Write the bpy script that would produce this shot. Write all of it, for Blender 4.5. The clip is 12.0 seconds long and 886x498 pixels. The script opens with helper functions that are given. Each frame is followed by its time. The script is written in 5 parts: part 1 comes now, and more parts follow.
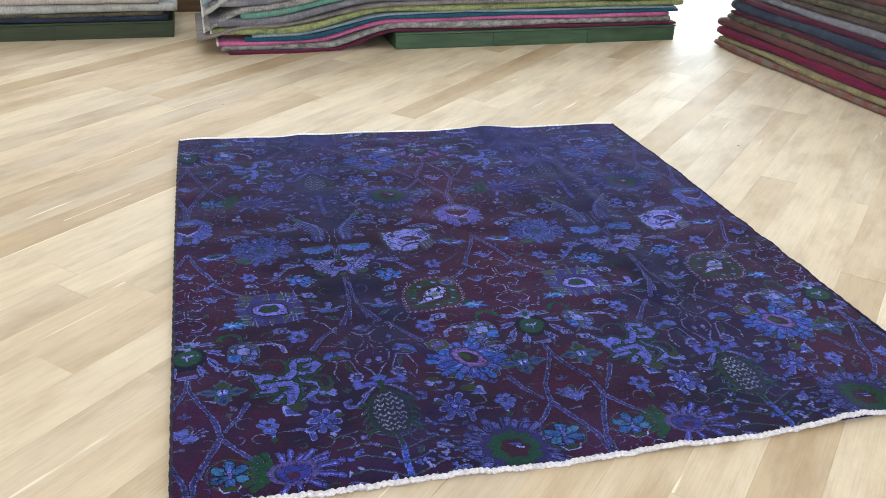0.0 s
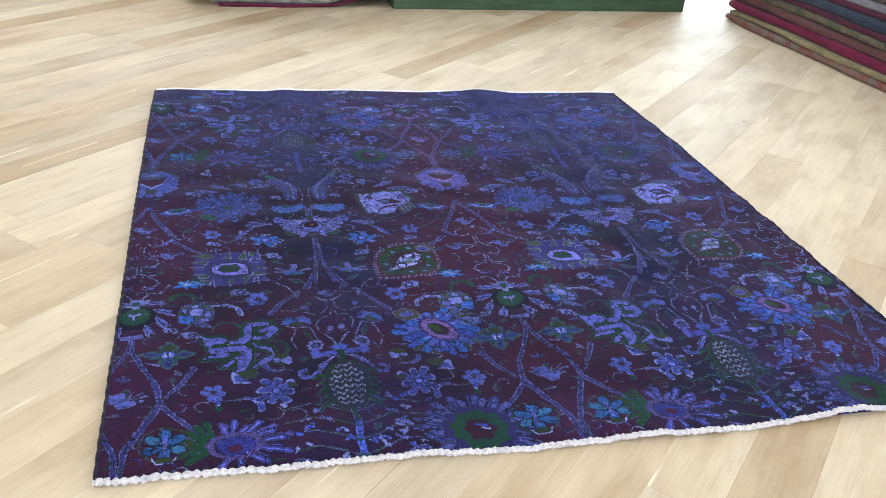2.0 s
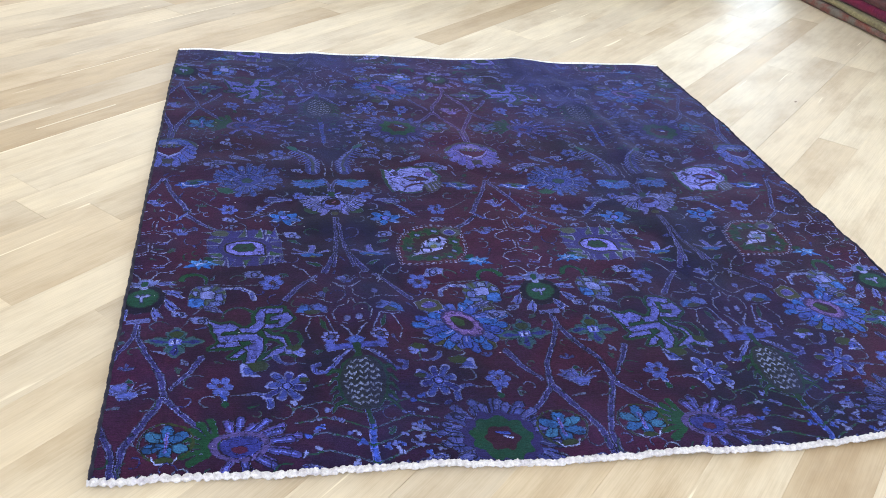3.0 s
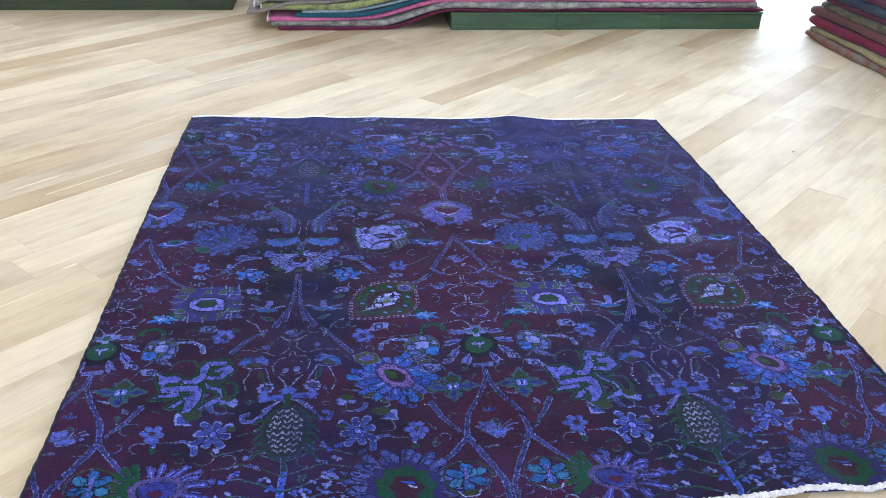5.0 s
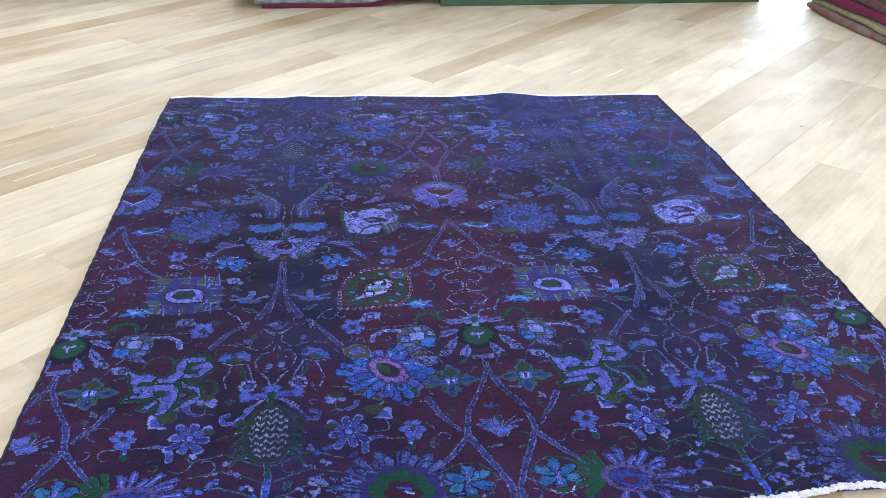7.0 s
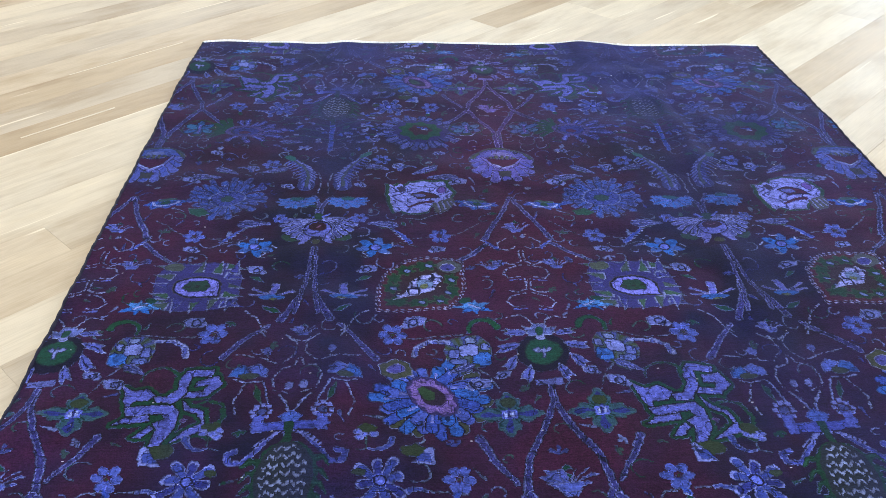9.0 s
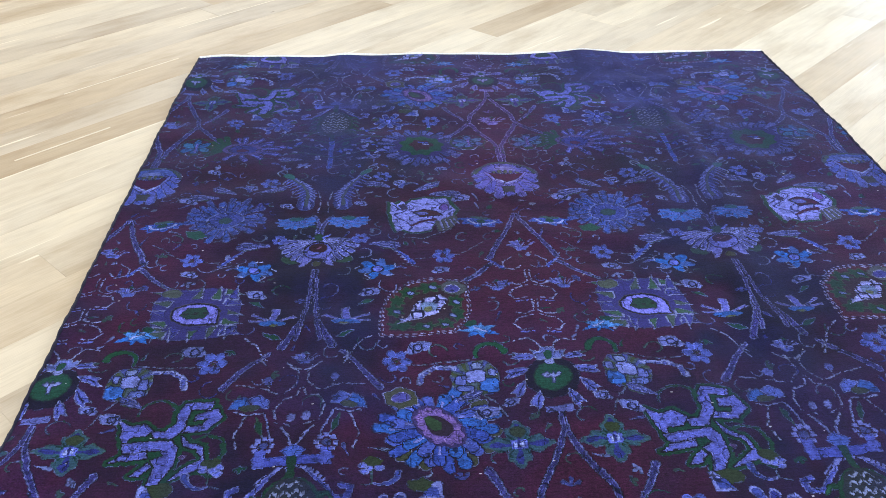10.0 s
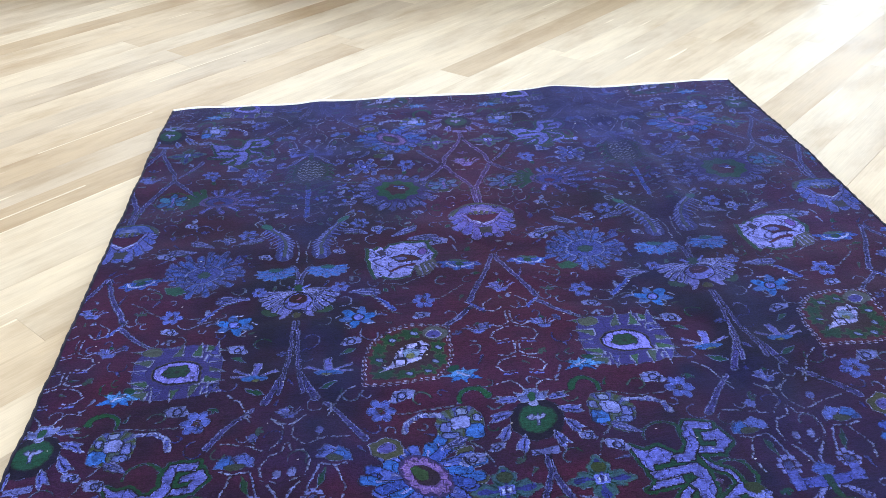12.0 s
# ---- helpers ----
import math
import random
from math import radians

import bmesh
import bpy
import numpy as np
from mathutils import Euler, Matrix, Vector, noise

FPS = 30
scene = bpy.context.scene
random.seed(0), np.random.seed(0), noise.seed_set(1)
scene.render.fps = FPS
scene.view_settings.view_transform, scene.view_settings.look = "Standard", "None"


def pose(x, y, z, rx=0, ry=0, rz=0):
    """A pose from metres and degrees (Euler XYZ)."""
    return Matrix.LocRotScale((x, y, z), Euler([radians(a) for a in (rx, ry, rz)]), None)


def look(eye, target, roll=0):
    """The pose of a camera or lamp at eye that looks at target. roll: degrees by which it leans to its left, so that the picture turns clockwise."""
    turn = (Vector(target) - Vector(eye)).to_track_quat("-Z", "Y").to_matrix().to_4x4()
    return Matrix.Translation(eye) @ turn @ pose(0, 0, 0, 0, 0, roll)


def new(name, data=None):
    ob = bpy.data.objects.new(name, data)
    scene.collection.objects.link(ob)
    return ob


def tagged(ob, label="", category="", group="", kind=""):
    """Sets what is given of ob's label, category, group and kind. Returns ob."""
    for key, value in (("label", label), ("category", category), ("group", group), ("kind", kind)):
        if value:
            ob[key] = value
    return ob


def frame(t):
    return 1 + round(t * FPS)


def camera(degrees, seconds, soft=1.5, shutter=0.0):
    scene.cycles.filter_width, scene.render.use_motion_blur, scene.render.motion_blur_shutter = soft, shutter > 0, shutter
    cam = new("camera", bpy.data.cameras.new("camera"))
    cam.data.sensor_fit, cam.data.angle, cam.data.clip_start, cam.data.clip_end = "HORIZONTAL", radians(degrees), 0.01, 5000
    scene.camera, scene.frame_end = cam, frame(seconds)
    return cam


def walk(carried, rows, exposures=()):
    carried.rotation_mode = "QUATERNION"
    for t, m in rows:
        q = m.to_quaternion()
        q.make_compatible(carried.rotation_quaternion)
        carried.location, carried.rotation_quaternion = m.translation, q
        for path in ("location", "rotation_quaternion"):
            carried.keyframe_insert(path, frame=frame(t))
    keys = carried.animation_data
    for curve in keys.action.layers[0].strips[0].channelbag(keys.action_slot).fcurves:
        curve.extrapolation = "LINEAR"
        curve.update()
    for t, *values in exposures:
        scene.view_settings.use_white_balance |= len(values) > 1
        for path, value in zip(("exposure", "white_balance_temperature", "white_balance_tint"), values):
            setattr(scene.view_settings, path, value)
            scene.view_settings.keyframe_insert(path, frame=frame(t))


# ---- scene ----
cam = camera(54.8, 12.0, soft=0.9)
PATH = [
    (0, (0.244, -4.279, 1.512), (0.707, -2.556, 0.607), 2.0),
    (0.5, (0.266, -4.273, 1.492), (0.696, -2.541, 0.588), 0.9),
    (1, (0.317, -4.228, 1.443), (0.73, -2.496, 0.533), 1.5),
    (1.5, (0.354, -4.203, 1.425), (0.786, -2.483, 0.501), 2.9),
    (2, (0.371, -4.14, 1.393), (0.826, -2.443, 0.436), 4.5),
    (2.5, (0.361, -4.017, 1.374), (0.827, -2.351, 0.37), 5.3),
    (3, (0.417, -3.966, 1.385), (0.801, -2.304, 0.341), 5.6),
    (3.2, (0.504, -3.97, 1.378), (0.829, -2.3, 0.328), 5.8),
    (4.8, (0.83, -4.106, 1.482), (1.02, -2.371, 0.506), 1.8),
    (5, (0.831, -4.109, 1.483), (1.014, -2.361, 0.527), 1.6),
    (5.5, (0.857, -4.095, 1.47), (1.039, -2.338, 0.532), 1.1),
    (6, (0.866, -4.071, 1.457), (1.073, -2.324, 0.507), 1.2),
    (6.5, (0.867, -4.05, 1.446), (1.081, -2.312, 0.48), 0.8),
    (7, (0.838, -3.946, 1.386), (1.04, -2.217, 0.402), 1.1),
    (7.2, (0.817, -3.888, 1.376), (1.009, -2.16, 0.387), 1.5),
    (8.8, (0.874, -3.525, 1.28), (0.958, -1.85, 0.19), 0.9),
    (9, (0.878, -3.499, 1.284), (0.942, -1.837, 0.174), 0.4),
    (9.5, (0.876, -3.451, 1.28), (0.926, -1.796, 0.159), -0.2),
    (10, (0.878, -3.426, 1.289), (0.936, -1.759, 0.185), -0.8),
    (10.5, (0.886, -3.405, 1.304), (0.958, -1.724, 0.223), -1.4),
    (11, (0.892, -3.394, 1.311), (0.983, -1.695, 0.259), -1.4),
    (11.5, (0.885, -3.39, 1.314), (0.98, -1.682, 0.277), -1.2),
    (12, (0.893, -3.417, 1.322), (0.993, -1.712, 0.28), -2.8),
]
walk(cam, [(t, look(eye, target, roll)) for t, eye, target, roll in PATH],
     exposures=[(0, -0.53, 6500, 10), (2.0, -0.42, 6400, 10), (3.0, -0.37, 6250, 10), (5.0, -0.34, 5950, 10), (7.0, -0.28, 5950, 10), (9.0, -0.38, 6100, 10),
                (9.5, -0.36, 6150, 10), (10.0, -0.31, 6100, 10), (10.5, -0.22, 6050, 10), (11.0, -0.02, 6000, 10), (11.5, -0.12, 6000, 10), (12.0, -0.20, 6000, 10)])


# ---- daylight ----
world = bpy.data.worlds.new("daylight")
scene.world = world
world.use_nodes = True
wn = world.node_tree.nodes
sky = wn.new("ShaderNodeTexSky")
sky.sky_type, sky.sun_disc = "NISHITA", False
sky.sun_elevation, sky.sun_rotation = radians(70), radians(78)
world.node_tree.links.new(sky.outputs[0], wn["Background"].inputs[0])
wn["Background"].inputs[1].default_value = 0.12

sun = new("sun", bpy.data.lights.new("sun", "SUN"))
sun.data.energy, sun.data.angle, sun.data.color = 2.2, radians(0.5), (1.0, 0.95, 0.88)
sun.matrix_world = look((12, 4, 14), (7, 3, 0))


def area_lamp(name, eye, target, w, h, watts, colour=(0.93, 0.97, 1.0)):
    lamp = new(name, bpy.data.lights.new(name, "AREA"))
    lamp.data.shape, lamp.data.size, lamp.data.size_y = "RECTANGLE", w, h
    lamp.data.energy, lamp.data.color = watts, colour
    lamp.matrix_world = look(eye, target)
    return lamp


# room: x -3.0 to 6.2, y -5.6 to 3.3, ceiling 3.0
X0, X1, Y0, Y1, ZC = -3.0, 6.2, -5.6, 3.2, 3.0
area_lamp("back_window_light", (5.0, Y1 + 0.1, 1.25), (5.0, 0, 1.0), 2.0, 2.3, 135, (0.80, 0.91, 1.0))
# unseen light added above the stacks to brighten the back of the floor
area_lamp("back_high_fill_light", (0.9, Y1 + 0.1, 2.05), (0.9, 0, 1.2), 4.6, 1.3, 120, (0.90, 0.96, 1.0))
area_lamp("side_window_light", (X1 + 0.1, -0.8, 1.75), (0, -0.8, 1.2), 4.4, 1.8, 215, (0.88, 0.95, 1.0))
area_lamp("front_window_light", (0.8, Y0 - 0.1, 1.5), (0.8, 0, 1.2), 5.0, 2.2, 185)
# unseen fill added on the left to brighten the far left floor
area_lamp("left_fill_light", (X0 - 0.1, -0.6, 1.75), (0, -0.6, 1.2), 3.4, 1.8, 80, (1.0, 0.94, 0.86))


# ---- materials ----
def material(name):
    m = bpy.data.materials.new(name)
    m.use_nodes = True
    return m, m.node_tree.nodes, m.node_tree.links, m.node_tree.nodes["Principled BSDF"]


def ramp(nodes, stops):
    r = nodes.new("ShaderNodeValToRGB")
    els = r.color_ramp.elements
    while len(els) < len(stops):
        els.new(0.5)
    for e, (p, c) in zip(els, stops):
        e.position, e.color = p, (*c, 1)
    return r


def noise_tex(nodes, links, coord, scale, detail=4.0, stretch=(1, 1, 1), rough=0.55):
    mp = nodes.new("ShaderNodeMapping")
    mp.inputs["Scale"].default_value = stretch
    links.new(coord, mp.inputs[0])
    n = nodes.new("ShaderNodeTexNoise")
    n.inputs["Scale"].default_value, n.inputs["Detail"].default_value, n.inputs["Roughness"].default_value = scale, detail, rough
    links.new(mp.outputs[0], n.inputs["Vector"])
    return n


def mix(nodes, links, kind, fac, a, b):
    m = nodes.new("ShaderNodeMix")
    m.data_type, m.blend_type = "RGBA", kind
    for k, v in ((0, fac), (6, a), (7, b)):
        if hasattr(v, "default_value") and not isinstance(v, (tuple, float)):
            links.new(v, m.inputs[k])
        else:
            m.inputs[k].default_value = (*v, 1) if isinstance(v, tuple) else v
    return m.outputs[2]


def bump(nodes, links, bsdf, height, strength, distance):
    b = nodes.new("ShaderNodeBump")
    b.inputs["Strength"].default_value, b.inputs["Distance"].default_value = strength, distance
    links.new(height, b.inputs["Height"])
    links.new(b.outputs[0], bsdf.inputs["Normal"])


def shifted(nodes, links, amount):
    """Object coordinates, moved by a random amount for each object."""
    tc, info = nodes.new("ShaderNodeTexCoord"), nodes.new("ShaderNodeObjectInfo")
    sc = nodes.new("ShaderNodeVectorMath")
    sc.operation = "SCALE"
    sc.inputs[0].default_value = (amount, amount * 0.7, amount * 0.4)
    links.new(info.outputs["Random"], sc.inputs["Scale"])
    ad = nodes.new("ShaderNodeVectorMath")
    links.new(tc.outputs["Object"], ad.inputs[0])
    links.new(sc.outputs[0], ad.inputs[1])
    return ad.outputs[0], info.outputs["Random"]


def oak_material():
    m, n, l, b = material("limed_oak")
    co, rnd = shifted(n, l, 37.0)
    tone = ramp(n, [(0.0, (0.49, 0.375, 0.240)), (0.22, (0.61, 0.50, 0.355)), (0.5, (0.68, 0.585, 0.44)), (0.75, (0.55, 0.46, 0.345)), (1.0, (0.71, 0.62, 0.475))])
    l.new(rnd, tone.inputs[0])
    broad = noise_tex(n, l, co, 2.8, 5, (0.75, 2.0, 1), 0.6)
    grain = noise_tex(n, l, co, 12, 6, (0.34, 2.2, 1), 0.7)
    fine = noise_tex(n, l, co, 60, 3, (0.05, 6.0, 1))
    r1 = ramp(n, [(0.3, (0.80, 0.74, 0.66)), (0.5, (1, 1, 1)), (0.72, (1.12, 1.12, 1.1))])
    l.new(broad.outputs[0], r1.inputs[0])
    r2 = ramp(n, [(0.34, (0.84, 0.80, 0.74)), (0.52, (1, 1, 1)), (0.75, (1.06, 1.06, 1.05))])
    l.new(grain.outputs[0], r2.inputs[0])
    r3 = ramp(n, [(0.35, (0.93, 0.92, 0.9)), (0.6, (1.02, 1.02, 1.02))])
    l.new(fine.outputs[0], r3.inputs[0])
    c = mix(n, l, "MULTIPLY", 1.0, tone.outputs[0], r1.outputs[0])
    c = mix(n, l, "MULTIPLY", 0.60, c, r2.outputs[0])
    c = mix(n, l, "MULTIPLY", 1.0, c, r3.outputs[0])
    # pale sapwood streaks and small dark knots
    sap = noise_tex(n, l, co, 4.0, 2, (0.42, 8.0, 1))
    rs = ramp(n, [(0.70, (0, 0, 0)), (0.74, (0.8, 0.8, 0.8))])
    l.new(sap.outputs[0], rs.inputs[0])
    c = mix(n, l, "MIX", rs.outputs[0], c, (0.86, 0.77, 0.60))
    knot = n.new("ShaderNodeTexVoronoi")
    mp = n.new("ShaderNodeMapping")
    mp.inputs["Scale"].default_value = (1.4, 3.2, 1)
    l.new(co, mp.inputs[0])
    l.new(mp.outputs[0], knot.inputs["Vector"])
    knot.inputs["Scale"].default_value = 1.3
    rk = ramp(n, [(0.012, (1, 1, 1)), (0.03, (0, 0, 0))])
    l.new(knot.outputs["Distance"], rk.inputs[0])
    c = mix(n, l, "MIX", rk.outputs[0], c, (0.16, 0.10, 0.06))
    l.new(c, b.inputs["Base Color"])
    rr = ramp(n, [(0.3, (0.46, 0.46, 0.46)), (0.7, (0.60, 0.60, 0.60))])
    l.new(grain.outputs[0], rr.inputs[0])
    l.new(rr.outputs[0], b.inputs["Roughness"])
    bump(n, l, b, grain.outputs[0], 0.12, 0.002)
    return m


def plaster_material():
    m, n, l, b = material("white_plaster")
    tc = n.new("ShaderNodeTexCoord")
    a = noise_tex(n, l, tc.outputs["Object"], 1.2, 4)
    r = ramp(n, [(0.3, (0.74, 0.73, 0.70)), (0.7, (0.80, 0.79, 0.77))])
    l.new(a.outputs[0], r.inputs[0])
    l.new(r.outputs[0], b.inputs["Base Color"])
    b.inputs["Roughness"].default_value = 0.85
    f = noise_tex(n, l, tc.outputs["Object"], 90, 3)
    bump(n, l, b, f.outputs[0], 0.2, 0.002)
    return m


def wood_material(name, dark, light, rough=0.6):
    m, n, l, b = material(name)
    co, rnd = shifted(n, l, 11.0)
    g = noise_tex(n, l, co, 9, 6, (0.3, 3.0, 5.0), 0.65)
    r = ramp(n, [(0.3, dark), (0.7, light)])
    l.new(g.outputs[0], r.inputs[0])
    w = noise_tex(n, l, co, 3, 3, (1, 1, 1))
    rw = ramp(n, [(0.35, (0.82, 0.82, 0.82)), (0.65, (1.1, 1.1, 1.1))])
    l.new(w.outputs[0], rw.inputs[0])
    l.new(mix(n, l, "MULTIPLY", 1.0, r.outputs[0], rw.outputs[0]), b.inputs["Base Color"])
    b.inputs["Roughness"].default_value = rough
    bump(n, l, b, g.outputs[0], 0.25, 0.003)
    return m


def wool_material(name, base, accent, patch=9.0, amount=0.5, weave=(1.3, 0.25, 0.25)):
    """Woven wool of a folded carpet: the ground colour with worn patches of another."""
    m, n, l, b = material(name)
    co, rnd = shifted(n, l, 9.0)
    a = noise_tex(n, l, co, patch, 5, (1.0, 1.6, 1.6), 0.7)
    lo = 0.62 - 0.28 * amount
    r = ramp(n, [(lo, base), (lo + 0.1, tuple(0.5 * (p + q) for p, q in zip(base, accent))), (lo + 0.22, accent)])
    l.new(a.outputs[0], r.inputs[0])
    f = noise_tex(n, l, co, 110, 4, weave, 0.75)
    rf = ramp(n, [(0.32, (0.70, 0.70, 0.71)), (0.5, (0.98, 0.98, 0.98)), (0.68, (1.25, 1.25, 1.24))])
    l.new(f.outputs[0], rf.inputs[0])
    l.new(mix(n, l, "MULTIPLY", 1.0, r.outputs[0], rf.outputs[0]), b.inputs["Base Color"])
    b.inputs["Roughness"].default_value = 0.95
    b.inputs["Sheen Weight"].default_value = 0.12
    b.inputs["Specular IOR Level"].default_value = 0.15
    bump(n, l, b, f.outputs[0], 0.7, 0.004)
    return m


OAK, PLASTER = oak_material(), plaster_material()
GREEN = wood_material("green_stained_pine", (0.022, 0.060, 0.034), (0.060, 0.115, 0.062), 0.55)
PALE_STRIP = wood_material("pale_strip_wood", (0.78, 0.68, 0.52), (0.86, 0.78, 0.62), 0.5)
# the left platform's green, its shade mixed into the stain colour
SHADED_GREEN = wood_material("shaded_green_pine", (0.014, 0.028, 0.014), (0.036, 0.056, 0.026), 0.6)
STEEL = wood_material("dark_screw_steel", (0.02, 0.02, 0.02), (0.04, 0.04, 0.04), 0.5)
BROWN = wood_material("dark_brown_wood", (0.10, 0.055, 0.03), (0.20, 0.12, 0.065))


# ---- mesh helpers ----
def mesh_of(name, verts, faces, mat, smooth=False):
    me = bpy.data.meshes.new(name)
    me.from_pydata([tuple(v) for v in verts], [], faces)
    me.materials.append(mat)
    if smooth:
        me.shade_smooth()
    me.update()
    return me


def part(name, bm, mat, parent=None, label="", smooth=False):
    """Links a bmesh as one mesh object under a thing or a part."""
    me = bpy.data.meshes.new(name)
    bmesh.ops.recalc_face_normals(bm, faces=bm.faces)
    bm.to_mesh(me)
    bm.free()
    me.materials.append(mat)
    if smooth:
        me.shade_smooth()
    ob = new(name, me)
    ob.parent = parent
    return tagged(ob, label)


def box_bm(x0, x1, y0, y1, z0, z1, bevel=0.0):
    bm = bmesh.new()
    bmesh.ops.create_cube(bm, size=1.0, matrix=Matrix.LocRotScale(((x0 + x1) / 2, (y0 + y1) / 2, (z0 + z1) / 2), None, (x1 - x0, y1 - y0, z1 - z0)))
    if bevel:
        bmesh.ops.bevel(bm, geom=bm.edges[:], offset=bevel, segments=2, affect="EDGES", profile=0.5)
    return bm


def holder(name, m, label, category, group="", kind=""):
    ob = new(name)
    ob.matrix_basis = m
    return tagged(ob, label, category, group, kind)


# ---- the room ----
def walled(name, boxes):
    bm = bmesh.new()
    for x0, x1, y0, y1, z0, z1 in boxes:
        bmesh.ops.create_cube(bm, size=1.0, matrix=Matrix.LocRotScale(((x0 + x1) / 2, (y0 + y1) / 2, (z0 + z1) / 2), None, (x1 - x0, y1 - y0, z1 - z0)))
    ob = part(name, bm, PLASTER)
    return tagged(ob, "plain white plastered shop wall", "wall", kind="structure")


T = 0.25
# the high opening is added for the back fill light
walled("wall_back", [(X0, -1.45, Y1, Y1 + T, 0, ZC), (-1.45, 3.25, Y1, Y1 + T, 0, 1.35), (-1.45, 3.25, Y1, Y1 + T, 2.75, ZC), (3.25, 3.75, Y1, Y1 + T, 0, ZC), (3.75, 6.05, Y1, Y1 + T, 2.45, ZC), (6.05, X1, Y1, Y1 + T, 0, ZC)])
walled("wall_front", [(X0, -1.8, Y0 - T, Y0, 0, ZC), (-1.8, 3.4, Y0 - T, Y0, 0, 0.35), (-1.8, 3.4, Y0 - T, Y0, 2.65, ZC), (3.4, X1, Y0 - T, Y0, 0, ZC)])
# opening added for the left fill light
walled("wall_left", [(X0 - T, X0, Y0 - T, -2.4, 0, ZC), (X0 - T, X0, -2.4, 1.2, 0, 0.8), (X0 - T, X0, -2.4, 1.2, 2.7, ZC), (X0 - T, X0, 1.2, Y1 + T, 0, ZC)])
walled("wall_right", [(X1, X1 + T, Y0 - T, -3.1, 0, ZC), (X1, X1 + T, -3.1, 1.5, 0, 0.8), (X1, X1 + T, -3.1, 1.5, 2.7, ZC), (X1, X1 + T, 1.5, Y1 + T, 0, ZC)])
ceiling = part("ceiling", box_bm(X0 - T, X1 + T, Y0 - T, Y1 + T, ZC, ZC + 0.2), PLASTER)
tagged(ceiling, "plain white plastered ceiling of the shop", "ceiling", kind="structure")

def wainscot():
    """Dark brown boards along the foot of the back wall."""
    ob = new("wainscot")
    tagged(ob, "dark brown wooden boards along the back wall", "wall panel", kind="structure")
    for k in range(6):
        part("board", box_bm(X0, 3.70, Y1 - 0.022, Y1, 0.002 + 0.15 * k, 0.148 + 0.15 * k, 0.003), BROWN, ob)


wainscot()

sub, sn, sl, sb = material("pale_paving")
tcs = sn.new("ShaderNodeTexCoord")
pv = noise_tex(sn, sl, tcs.outputs["Object"], 3, 5)
pr = ramp(sn, [(0.3, (0.42, 0.41, 0.39)), (0.7, (0.55, 0.54, 0.52))])
sl.new(pv.outputs[0], pr.inputs[0])
sl.new(pr.outputs[0], sb.inputs["Base Color"])
ground = part("ground", box_bm(-120, 120, -120, 120, -0.3, -0.06), sub)
tagged(ground, "pale sunlit paving outside the shop", "ground", kind="structure")


# ---- floorboards ----
ANGLE, PITCH, PHASE = radians(44.3), 0.1656, -0.415
THICK = 0.05


def board_mesh(length, cache={}):
    key = round(length, 2)
    if key not in cache:
        w, c = PITCH - 0.0002, 0.0002
        prof = [(0, -THICK), (0, -c), (c, 0), (w - c, 0), (w, -c), (w, -THICK)]
        ln = key - 0.0005
        verts = [(0, y, z) for y, z in prof] + [(ln, y, z) for y, z in prof]
        k = len(prof)
        faces = [(i, (i + 1) % k, k + (i + 1) % k, k + i) for i in range(k)] + [tuple(range(k - 1, -1, -1)), tuple(range(k, 2 * k))]
        cache[key] = mesh_of("board", verts, faces, OAK)
    return cache[key]


def row_span(o):
    """Where the line at offset o across the boards enters and leaves the room."""
    dx, dy = math.cos(ANGLE), math.sin(ANGLE)
    px, py = -math.sin(ANGLE) * o, math.cos(ANGLE) * o
    m = 0.14
    a, b = sorted(((X0 - m - px) / dx, (X1 + m - px) / dx))
    c, d = sorted(((Y0 - m - py) / dy, (Y1 + m - py) / dy))
    return max(a, c), min(b, d)


def build_floor():
    rng = random.Random(5)
    floor = new("floor")
    tagged(floor, "pale limed oak floorboards laid diagonally", "floor", kind="structure")
    turn = pose(0, 0, 0, 0, 0, math.degrees(ANGLE))
    ends = {-2: -1.178, -4: -1.119, -5: -1.58, -6: 2.06, -10: 1.02}   # joints seen beside the carpet, row by row
    for k in range(-50, 32):
        o = PHASE + PITCH * k
        s0, s1 = row_span(o + PITCH / 2)
        if s1 - s0 < 0.15:
            continue
        s = ends.get(k, rng.uniform(0, 2.0))
        cuts = [s]
        while cuts[0] > s0:
            cuts.insert(0, cuts[0] - round(rng.uniform(1.8, 2.9), 1))
        while cuts[-1] < s1:
            cuts.append(cuts[-1] + round(rng.uniform(1.8, 2.9), 1))
        for a, b in zip(cuts, cuts[1:]):
            a, b = max(a, s0), min(b, s1)
            if b - a < 0.04:
                continue
            ob = new("board", board_mesh(b - a))
            ob.matrix_basis = turn @ pose(a, o, rng.uniform(-0.0004, 0.0), 0, rng.uniform(-0.02, 0.02), 0)
            if k == -12:
                ob.matrix_basis = ob.matrix_basis @ Matrix.LocRotScale((0, 0.0009, 0), None, (1, 0.9945, 1))
            ob.parent = floor
    # thin pale strips along the boards, most of them at joints
    for s0, ln, o, w in ((-1.42, 1.36, PHASE, 0.006), (-0.92, 0.34, PHASE + 0.094, 0.007), (-0.55, 0.5, PHASE + 3 * PITCH, 0.004), (0.15, 0.7, PHASE + 5 * PITCH, 0.004)):
        strip = part("filler_strip", box_bm(0, ln, -w / 2, w / 2, -0.004, 0.0007), PALE_STRIP, floor, "thin pale strip along the boards")
        strip.matrix_basis = turn @ pose(s0, o, 0)
    return floor


# ---- the carpet on the floor ----
RW, RL, RT = 2.35, 2.65, 0.010
NU, NV = 1001, 1129
AXIS, PU, PV = 1.161, 1.12, 1.715      # the design's middle axis, and how far it repeats across and along

